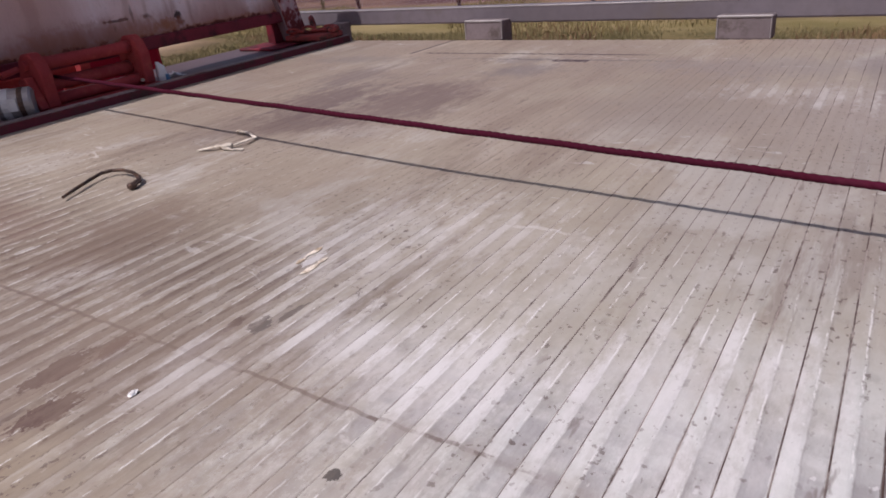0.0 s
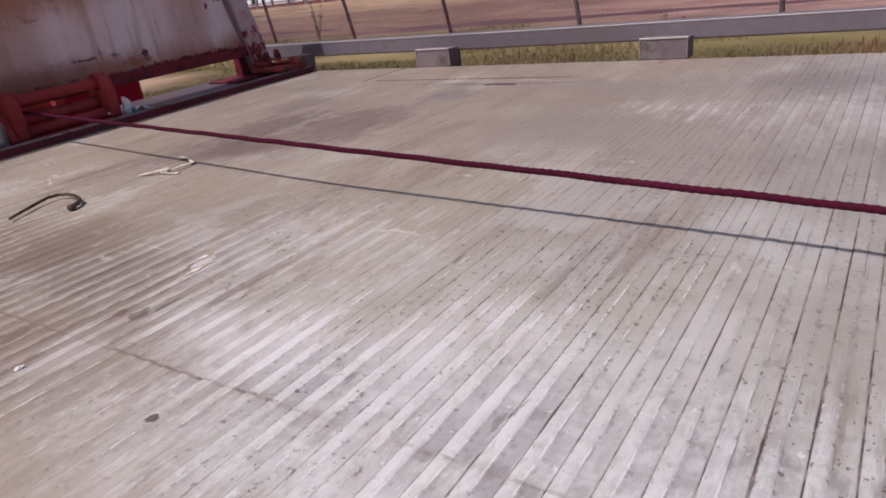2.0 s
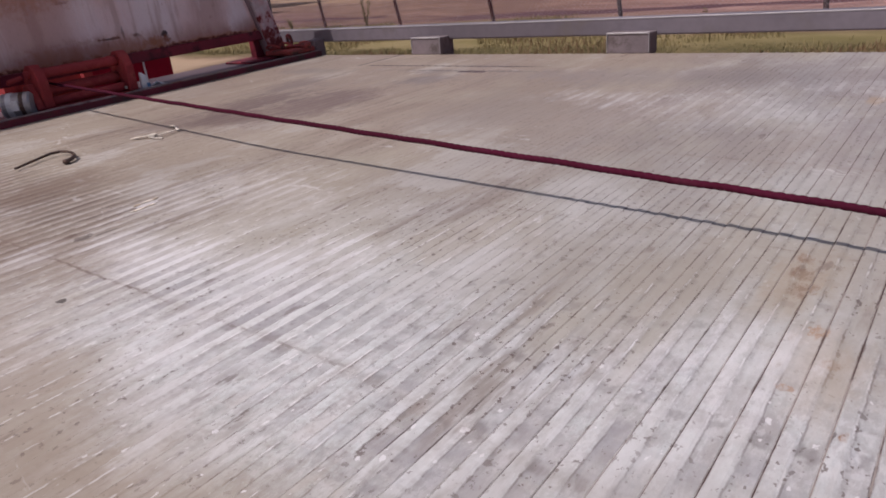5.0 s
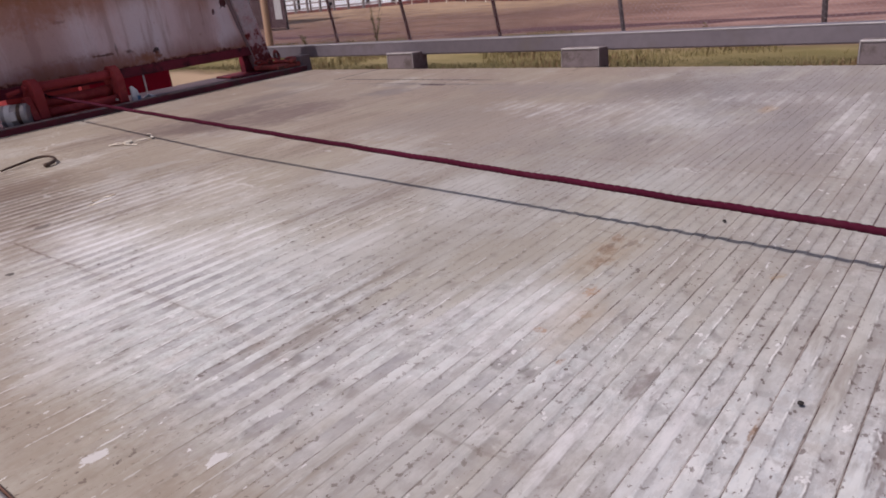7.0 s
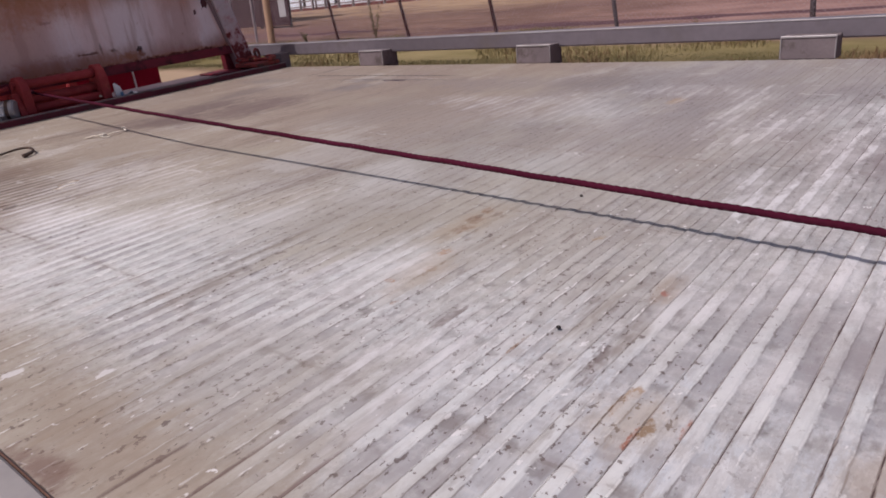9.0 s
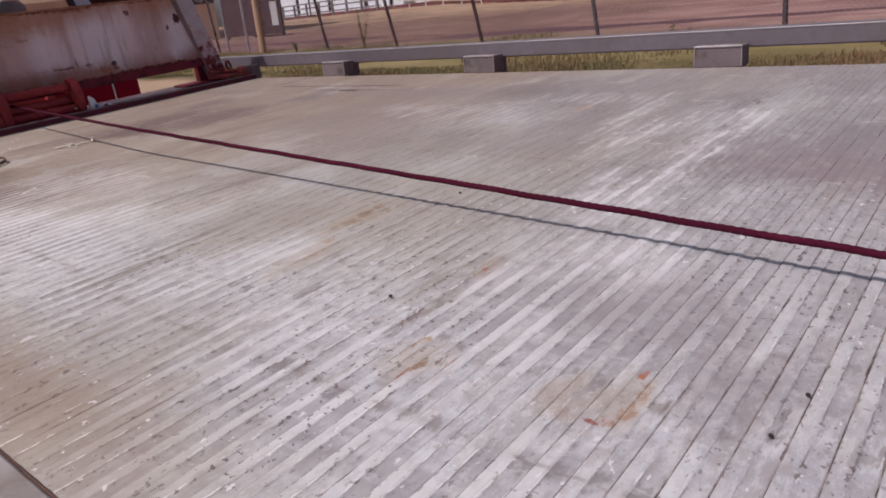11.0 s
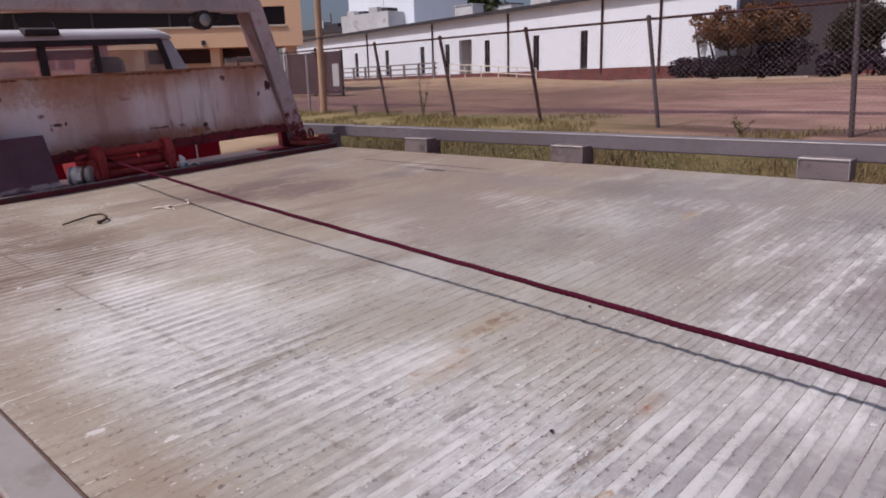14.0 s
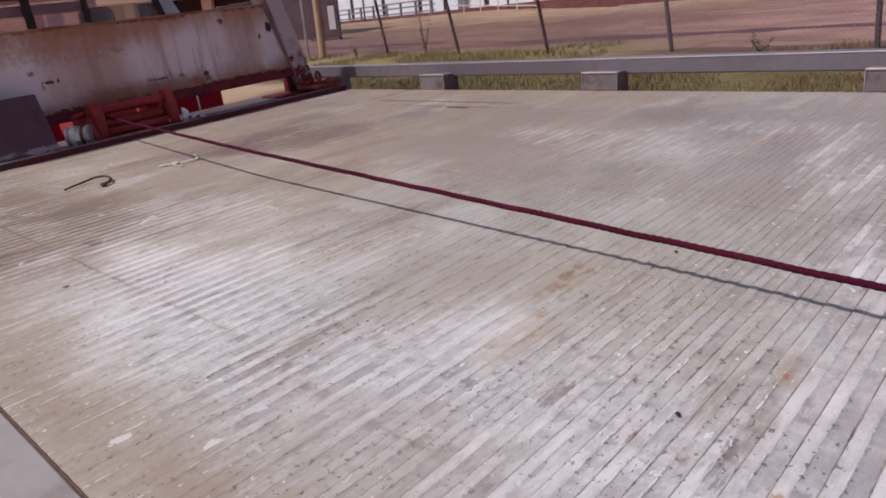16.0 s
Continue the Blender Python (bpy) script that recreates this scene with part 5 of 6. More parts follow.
for x, y in ((-6.3, 0.36), (-6.3, 2.0), (1.6, 0.36), (1.6, 2.0)):
    w = 0.13 if x < 0 else 0.24
    tyre = part("wheel", tube([(x, y - w, -0.66), (x, y - w + 0.03, -0.66), (x, y + w - 0.03, -0.66), (x, y + w, -0.66)], [0.33, 0.38, 0.38, 0.33], 28), RUBBER, truck, "black tyre")
    part("rim", tube([(x, y - w - 0.005, -0.66), (x, y + w + 0.005, -0.66)], 0.20, 20), CHROME, tyre)
    part("axle_stub", tube([(x, min(y, 1.175), -0.66), (x, max(y, 1.175), -0.66)], 0.05, 10), RUBBER, tyre)
    part("spring_block", box(x - 0.08, x + 0.08, (0.75 if y < 1 else 1.55) - 0.04, (0.75 if y < 1 else 1.55) + 0.04, -0.66, -0.361), RUBBER, tyre)


# ---------------------------------------------------------------- things on the deck
def on_deck(name, label, category, x, y, z=0.0, turn=0.0, group="", by_head=False):
    m = pose(x, y, z, 0, 0, turn)
    return thing(name, label, category, BED @ (SKEW @ m if by_head else m), group)


def build_rope():
    rope = thing("winch_rope", "dark red twisted wire winch rope stretched over the deck", "rope", BED)
    b = bmesh.new()
    n, sides, r, x0, x1 = 4600, 15, 0.0051, -2.62, X1 + 0.2
    last = None
    for i in range(n + 1):
        x = x0 + (x1 - x0) * i / n
        y, z = 0.778 - 0.0690 * x + 0.001 * math.sin(x * 2.2), max(0.0085, 0.0692 - 0.0266 * x)
        u = max(0.0, -1.0 - x)
        u = u * u / (u + 0.25)
        z += 0.0004 * math.sin(x * 21) + 0.0004 * math.sin(x * 47) - 0.0256 * u
        y += 0.0775 * u
        ringv = []
        for k in range(sides):
            a = 2 * math.pi * k / sides
            rr = r * (0.90 + 0.18 * abs(math.cos(1.5 * (a - x * 2 * math.pi / 0.042))))
            ringv.append(b.verts.new((x, y + rr * math.cos(a), z + rr * math.sin(a))))
        if last:
            for k in range(sides):
                b.faces.new((last[k], ringv[k], ringv[(k + 1) % sides], last[(k + 1) % sides]))
        else:
            b.faces.new(ringv)
        last = ringv
    b.faces.new(last[::-1])
    part("strand", b, ROPE, rope, smooth=True)
    part("inner_run", tube([(-2.616, 1.078, 0.097), (-2.70, 1.10, 0.10), (-2.95, 1.16, 0.10)], 0.0066, 10), ROPE, rope)


build_rope()


def build_bar():
    t = on_deck("bent_bar", "dark bent steel bar lying on the deck", "bar", -1.645, 0.592)
    pts = [(0.0, -0.075, 0.008), (-0.027, -0.026, 0.009), (-0.049, 0.018, 0.010), (-0.059, 0.044, 0.011), (-0.053, 0.066, 0.011), (-0.031, 0.075, 0.011), (0.009, 0.071, 0.011), (0.048, 0.058, 0.010), (0.066, 0.044, 0.009), (0.075, 0.025, 0.008)]
    part("shank", tube(pts, [0.0030, 0.0034, 0.0036, 0.0036, 0.0036, 0.0036, 0.0038, 0.0044, 0.0052, 0.0052], 8), BAR, t)
    part("tip", box(0.068, 0.083, 0.013, 0.029, 0.0005, 0.013, 0.003), BAR, t, "flattened dark tip")


def ribbon(points, w, th, bm=None):
    """A thin strip of cloth along points."""
    b = bmesh.new()
    pts = [Vector(p) for p in points]
    rows = []
    for i, p in enumerate(pts):
        d = (pts[min(i + 1, len(pts) - 1)] - pts[max(i - 1, 0)])
        s = Vector((-d.y, d.x, 0)).normalized() * w * (0.8 + 0.4 * math.sin(i * 2.3))
        rows.append([b.verts.new(q) for q in (p + s, p - s, p - s + Vector((0, 0, th)), p + s + Vector((0, 0, th)))])
    for a, c in zip(rows, rows[1:]):
        for k in range(4):
            b.faces.new((a[k], a[(k + 1) % 4], c[(k + 1) % 4], c[k]))
    b.faces.new(rows[0][::-1])
    b.faces.new(rows[-1])
    return b if bm is None else join(bm, b)


def build_rag():
    t = on_deck("rag", "torn cream cloth strip lying on the deck", "rag", -1.63, 0.92)
    part("strip", ribbon([(-0.03, -0.075, 0.001), (0.0, -0.06, 0.006), (0.03, -0.03, 0.003), (0.045, 0.0, 0.008), (0.035, 0.04, 0.004), (0.0, 0.055, 0.009), (-0.04, 0.07, 0.004), (-0.075, 0.085, 0.001)], 0.0055, 0.002), CREAM, t)
    part("strip", ribbon([(-0.02, -0.03, 0.001), (0.02, -0.045, 0.007), (0.05, -0.05, 0.003), (0.075, -0.035, 0.001)], 0.0055, 0.002), CREAM, t)
    part("knot", hull([(0.03 + 0.014 * math.cos(a), -0.04 + 0.014 * math.sin(a), z) for a in (0, 1, 2, 3, 4, 5) for z in (0.001, 0.012)], bevel=0.003), CREAM, t)
    u = on_deck("paper_scrap", "torn cream paper strip stuck to the deck", "paper", -1.003, 0.498)
    for dx, dy, rx, ry, sd in ((-0.014, 0.024, 0.0066, 0.020, 1), (0.019, -0.022, 0.0068, 0.022, 2), (0.017, 0.006, 0.0048, 0.011, 3), (-0.012, -0.008, 0.0048, 0.012, 4)):
        rim = [(dx + rx * (0.7 + 0.5 * math.sin(a * 5 + sd * 3)) * math.cos(a), dy + ry * (0.8 + 0.35 * math.sin(a * 3 + sd)) * math.sin(a)) for a in [k * 0.6283 for k in range(10)]]
        part("scrap", hull([(px, py, z) for px, py in rim for z in (0.0004, 0.0013)]), CREAM, u)


def build_foil():
    t = on_deck("foil_scrap", "tiny crumpled bright foil scrap on the ribbed deck", "foil scrap", -0.957, 0.182, 0.0, 25)
    b = bmesh.new()
    bmesh.ops.create_icosphere(b, subdivisions=2, radius=1.0)
    for v in b.verts:
        k = 1 + 0.8 * noise.noise(v.co * 2.9)
        v.co = Vector((v.co.x * 0.0034 * k, v.co.y * 0.0062 * k, 0.0014 + v.co.z * 0.0020 * k))
    part("crumple", b, PALE, t)


def build_stones():
    for x, y, r in ((0.266, 0.859, 0.0030), (0.474, 0.424, 0.0030), (1.012, 0.434, 0.0026), (1.0, 0.356, 0.0024)):
        t = on_deck("pebble", "small black pebble on the ribbed deck", "pebble", x, y, 0.0, random.uniform(0, 90), "pebbles on the deck")
        b = bmesh.new()
        bmesh.ops.create_icosphere(b, subdivisions=2, radius=r)
        for v in b.verts:
            v.co *= 1 + 0.25 * noise.noise(v.co * 300)
            v.co.z = v.co.z * 0.7 + r * 0.68
        part("stone", b, STONE, t)


def build_slab():
    t = on_deck("steel_slab", "dark brown steel slab leaning on the headboard", "slab", -2.60, 0.625, 0.0108, by_head=True)
    part("body", hull([(x, y, z) for y in (-0.165, 0.165) for x, z in ((0.045, 0.0), (0.085, 0.0), (-0.055, 0.245), (-0.015, 0.25))], bevel=0.006), SLAB_WORN, t)


def build_clutter():
    t = on_deck("metal_canister", "scuffed chrome canister lying beside the fairlead", "canister", -2.578, 0.905, 0.0108, -42, by_head=True)
    part("drum", tube([(0, -0.05, 0.045), (0, -0.044, 0.045), (0, 0.044, 0.045), (0, 0.05, 0.045)], [0.038, 0.044, 0.044, 0.038], 22), BLOCK_EDGE, t)
    part("rim", ring((0, -0.046, 0.045), (0, 1, 0), 0.041, 0.004, n=22), PALE, t, "bright rolled rim")
    part("band", tube([(0, -0.030, 0.045), (0, -0.010, 0.045)], 0.0455, 22), PALE, t, "bright metal band")
    part("band", tube([(0, 0.015, 0.045), (0, 0.029, 0.045)], 0.0455, 22), BAR, t, "dark band")
    part("strap", hull([(x, y, z) for y in (-0.012, 0.012) for x, z in ((0.0455, 0.03), (0.049, 0.03), (0.0455, 0.066), (0.049, 0.066))], bevel=0.001), PALE, t, "pale buckle on the band")
    u = on_deck("plastic_scrap", "flat crumpled white plastic scrap on the steel shelf", "plastic scrap", -2.62, 1.50, 0.0108, 8, by_head=True)
    b = bmesh.new()
    bmesh.ops.create_grid(b, x_segments=8, y_segments=10, size=0.5)
    for v in b.verts:
        v.co.x, v.co.y = v.co.x * 0.035 * (1 + 0.5 * math.sin(v.co.y * 5)), v.co.y * 0.10
        v.co.z = 0.002 + 0.020 * (0.6 + noise.noise(v.co * 45)) * (1 - abs(v.co.y) / 0.055) + 0.25 * max(0.0, -v.co.y - 0.02)
    bmesh.ops.solidify(b, geom=b.faces[:], thickness=0.0015)
    part("sheet", b, PALE, u)
    w = on_deck("paper_cup", "crushed white paper cup beside the fairlead", "cup", -2.553, 1.412, 0.0108, by_head=True)
    b = tube([(0, 0, 0.0), (0.0, -0.003, 0.03), (0.002, -0.010, 0.055), (0.004, -0.014, 0.075)], [0.018, 0.021, 0.016, 0.006], 14)
    for v in b.verts:
        v.co.x *= 0.7
        v.co += Vector((noise.noise(v.co * 50), noise.noise(v.co * 50 + Vector((5, 0, 0))), 0)) * 0.006
    part("cup_wall", b, PALE, w)
    part("blue_print", box(0.019, 0.0195, -0.006, 0.010, 0.012, 0.032), BLUE_INK, w, "blue printed patch")


def build_chain():
    t = on_deck("chain_hook", "rusty red chain and grab hook at the foot of the headboard", "chain", -2.60, 2.28, 0.0, by_head=True)
    z = 0.062
    part("hook", tube([(0.05, 0.02, z), (0.075, 0.05, z), (0.10, 0.055, z + 0.004), (0.12, 0.035, z + 0.004), (0.115, 0.01, z), (0.095, 0.005, z)], [0.011, 0.013, 0.013, 0.012, 0.010, 0.007], 10), CHAIN, t)
    for i, (x, y, nz) in enumerate(((0.03, 0.0, (0, 0.3, 1)), (0.0, -0.015, (0, 1, 0.35)), (-0.03, -0.03, (0, 0.2, 1)), (-0.055, -0.055, (0.6, 1, 0.4)), (0.02, 0.05, (1, 0.3, 0.6)), (0.05, 0.075, (0, 0.5, 1)))):
        part("link", ring((x, y, z + 0.006 * (i % 2)), nz, 0.018, 0.0062, stretch=1.5, along=(1, 0.5, 0)), CHAIN, t)
    part("shackle", ring((-0.01, 0.03, z + 0.03), (1, 0.5, 0.2), 0.026, 0.008), CHAIN, t)
    part("base", box(-0.09, 0.11, -0.08, 0.09, 0.0268, 0.052, 0.006), CHAIN, t, "rusty lug")


build_bar(), build_rag(), build_foil(), build_stones(), build_slab(), build_clutter(), build_chain()


# ---------------------------------------------------------------- fence and pole
def fence_y(x):
    return 10.3 - 0.13 * x


def build_fence():
    f = thing("chain_link_fence", "galvanised chain-link fence with leaning rusty posts", "fence")
    posts = [(-21.4, -0.1), (-18.4, -0.3), (-15.6, -0.45), (-12.5, -0.48), (-9.8, -0.53), (-7.2, -0.44), (-4.53, -0.29), (-1.52, -0.09), (1.53, 0.0), (4.5, 0.0), (7.5, 0.05)]
    top = 1.80
    for i, (x, lean) in enumerate(posts):
        y = fence_y(x)
        z = ground_z(x, y)
        m = POST_GREY if x in (-1.52, -4.53) else POST_RUST
        p = part("post", tube([(x, y, z - 0.1), (x + lean, fence_y(x + lean), z + top)], 0.036, 10), m, f)
        part("cap", tube([(x + lean, fence_y(x + lean), z + top), (x + lean, fence_y(x + lean), z + top + 0.03), (x + lean, fence_y(x + lean), z + top + 0.05)], [0.044, 0.04, 0.012], 10), m, p)
    rail = []
    for x, lean in posts:
        rail.append((x + lean, fence_y(x + lean) - 0.005, ground_z(x, fence_y(x)) + top - 0.02))
    part("top_rail", tube(rail, 0.021, 8), POST_RUST, f)
    verts, faces = [], []
    x0, x1, h, w, step = -22.0, 8.0, 1.76, 0.0014, 0.085

    def at(x, v):
        y = fence_y(x) - 0.045
        return Vector((x - 0.25 * v * smoothstep(0, -6, x), y, ground_z(x, y) + 0.03 + v))
    n = int((x1 - x0 + h) / step)
    for sgn in (1, -1):
        for i in range(n):
            a = x0 - h + i * step
            pts = []
            for v0 in (0.0, h * 0.5, h):
                x = a + v0 if sgn > 0 else a + h - v0
                pts.append(at(min(max(x, x0), x1), v0))
            for p, q in zip(pts, pts[1:]):
                k = len(verts)
                for r in (p, q):
                    verts += [r + Vector((-w, 0, 0)), r + Vector((w, 0, 0)), r + Vector((0, w * 1.6 * sgn, 0))]
                faces += [(k, k + 1, k + 4, k + 3), (k + 1, k + 2, k + 5, k + 4), (k + 2, k, k + 3, k + 5)]
    me = bpy.data.meshes.new("wire_mesh")
    me.from_pydata([tuple(v) for v in verts], [], faces)
    me.materials.append(WIRE)
    ob = new("wire_mesh", me)
    ob.parent = f
    tagged(ob, kind="stuff")


build_fence()


def build_pole():
    x, y = -15.5, 12.15
    z = ground_z(x, y)
    t = thing("utility_pole", "bare wooden utility pole beside the fence", "pole", pose(x, y, z))
    part("shaft", tube([(0, 0, -0.3), (0, 0, 1.5), (0.05, 0, 5), (0.1, 0, 9)], [0.10, 0.097, 0.09, 0.08], 14), POLE, t)
    part("band", tube([(0.01, 0, 2.05), (0.01, 0, 2.1)], 0.1, 14), POST_GREY, t)


def build_sign_post():
    for x, h, lean in ((-17.6, 1.7, 0.0), (-18.9, 1.9, -0.02)):
        y = fence_y(x) + 0.6
        t = thing("gate_post", "thin pale metal gate post by the fence", "post", pose(x, y, ground_z(x, y)), "gate posts")
        part("tube", tube([(0, 0, -0.1), (lean, 0, h)], 0.04, 10), WIRE, t)


def build_weed(x, y, h, seed):
    rnd = random.Random(seed)
    t = thing("tall_weed", "tall thin green weed by the fence", "weed", pose(x, y, ground_z(x, y)))
    stems, leaves, lf = bmesh.new(), [], []
    for i in range(5):
        a, ht = rnd.uniform(0, 6.28), h * rnd.uniform(0.6, 1)
        pts = [(0.02 * math.cos(a), 0.02 * math.sin(a), -0.02)] + [(math.cos(a) * 0.18 * (k / 4) ** 1.5, math.sin(a) * 0.18 * (k / 4) ** 1.5, ht * k / 4) for k in range(1, 5)]
        tube(pts, [0.008, 0.007, 0.006, 0.004, 0.002], 5, stems)
        for k in range(26):
            f = rnd.uniform(0.2, 1)
            c = Vector((math.cos(a) * 0.18 * f ** 1.5, math.sin(a) * 0.18 * f ** 1.5, ht * f))
            d = Vector((rnd.uniform(-1, 1), rnd.uniform(-1, 1), rnd.uniform(-0.2, 0.6))).normalized() * 0.06
            s = d.orthogonal().normalized() * 0.009
            n0 = len(leaves)
            leaves += [c, c + d * 0.5 + s, c + d, c + d * 0.5 - s]
            lf.append((n0, n0 + 1, n0 + 2, n0 + 3))
    part("stem", stems, LEAF_WEED, t)
    me = bpy.data.meshes.new("foliage")
    me.from_pydata([tuple(v) for v in leaves], [], lf)
    me.materials.append(LEAF_WEED)
    ob = new("foliage", me)
    ob.parent = t


build_pole(), build_sign_post()
for wx, wy, wh, ws in ((-10.5, 11.2, 1.05, 3), (-13.6, 11.8, 0.4, 5), (-2.9, 10.2, 0.3, 7)):
    build_weed(wx, wy, wh, ws)


# ---------------------------------------------------------------- trees and hedges
def foliage(name, clumps, count, size, material, parent, seed):
    """Many single leaves gathered in clumps (x, y, z, rx, ry, rz)."""
    rnd = random.Random(seed)
    verts, faces = [], []
    vol = [c[3] * c[4] * c[5] for c in clumps]
    for c, share in zip(clumps, vol):
        for _ in range(int(count * share / sum(vol))):
            d = Vector((rnd.gauss(0, 1), rnd.gauss(0, 1), rnd.gauss(0, 1))).normalized() * rnd.uniform(0.35, 1.0) ** 0.5
            p = Vector((c[0] + d.x * c[3], c[1] + d.y * c[4], c[2] + d.z * c[5]))
            if noise.noise(p * 1.7) < -0.30:
                continue
            a = Vector((rnd.uniform(-1, 1), rnd.uniform(-1, 1), rnd.uniform(-0.6, 0.6))).normalized() * size * rnd.uniform(0.6, 1.4)
            s = a.cross(Vector((rnd.uniform(-1, 1), rnd.uniform(-1, 1), rnd.uniform(-1, 1)))).normalized() * size * 0.42
            k = len(verts)
            verts += [p - a * 0.5, p + s, p + a * 0.5, p - s]
            faces.append((k, k + 1, k + 2, k + 3))
    me = bpy.data.meshes.new(name)
    me.from_pydata([tuple(v) for v in verts], [], faces)
    me.materials.append(material)
    ob = new(name, me)
    ob.parent = parent
    return ob


def ball_of_clumps(rnd, cx, cy, cz, rx, ry, rz, n, r):
    out = []
    for _ in range(n):
        d = Vector((rnd.gauss(0, 1), rnd.gauss(0, 1), rnd.gauss(0, 1))).normalized() * rnd.uniform(0.2, 1) ** 0.6
        q = r * rnd.uniform(0.6, 1.3)
        out.append((cx + d.x * rx, cy + d.y * ry, cz + d.z * rz, q, q, q * 0.75))
    return out


def build_tree(x, y, w, h0, h1, leaf, label, seed, stems=5, count=5200, size=0.15):
    rnd = random.Random(seed)
    z = ground_z(x, y)
    t = thing("tree", label, "tree", pose(x, y, z))
    trunk = bmesh.new()
    for i in range(stems):
        sx = (i - (stems - 1) / 2) * w * 0.50 / max(1, stems - 1)
        top = (sx * 1.25 + rnd.uniform(-0.3, 0.3), rnd.uniform(-0.5, 0.5), h1 * 0.82)
        mid = (sx * 1.15 + rnd.uniform(-0.12, 0.12), rnd.uniform(-0.2, 0.2), h0)
        tube([(sx, 0, -0.1), (sx * 1.05, 0, h0 * 0.5), mid, top], [0.085, 0.07, 0.06, 0.02], 8, trunk)
        for _ in range(4):
            f = rnd.uniform(0.1, 0.8)
            p = Vector(mid).lerp(Vector(top), f)
            q = p + Vector((rnd.uniform(-0.6, 0.6), rnd.uniform(-0.6, 0.6), rnd.uniform(0.1, 0.4)))
            tube([p, p.lerp(q, 0.5) + Vector((0, 0, 0.08)), q], [0.03, 0.02, 0.008], 5, trunk)
    part("trunk", trunk, BARK, t)
    cl = ball_of_clumps(rnd, 0, 0, (h0 + h1) / 2 + 0.1, w * 0.42, w * 0.36, (h1 - h0) * 0.36, 44, 0.6)
    foliage("crown", cl, count, size, leaf, t, seed)
    return t


def build_hedge(x0, x1, y, h, label, seed, leaf=None):
    rnd = random.Random(seed)
    xc = (x0 + x1) / 2
    z = ground_z(xc, y)
    t = thing("hedge", label, "hedge", pose(xc, y, z))
    n = max(3, int((x1 - x0) / 0.5))
    for i in range(n):
        x = x0 - xc + 0.25 + (x1 - x0 - 0.5) * i / (n - 1)
        part("stem", tube([(x, 0, -0.05), (x + 0.05, 0, h * 0.6)], [0.03, 0.01], 6), BARK, t)
    cl = [(x0 - xc + 0.3 + (x1 - x0 - 0.6) * rnd.random(), rnd.uniform(-0.5, 0.5), h * rnd.uniform(0.22, 0.75), 0.42, 0.42, h * 0.24) for _ in range(int(18 * (x1 - x0)))]
    foliage("foliage", cl, int(2600 * (x1 - x0)), 0.15, leaf or LEAF_HEDGE, t, seed)


build_tree(-12.1, 34.3, 7.3, 1.25, 3.25, LEAF_ORANGE, "spreading tree with rusty olive leaves on several thin trunks", 11, 6, 38000, 0.12)
build_tree(-7.1, 34.4, 2.5, 0.3, 3.15, LEAF_DARK, "tall dark bush in front of the pale wall", 13, 3, 16000, 0.11)
build_tree(-10.0, 33.9, 2.0, 0.3, 1.6, LEAF_HEDGE, "dark rounded bush beside the spreading tree", 17, 3, 12000, 0.11)
build_tree(-4.7, 36.6, 2.0, 1.3, 2.9, LEAF_FAR, "thin sparse young tree before the pale wall", 19, 2, 1500, 0.11)
build_hedge(-15.0, -9.3, 33.3, 1.12, "low dark clipped hedge under the tree", 21)
build_hedge(-8.5, -5.6, 33.4, 1.12, "low dark hedge by the bush", 22)
build_hedge(-5.8, -4.2, 34.6, 0.95, "low dark reddish shrub by the board fence", 23)


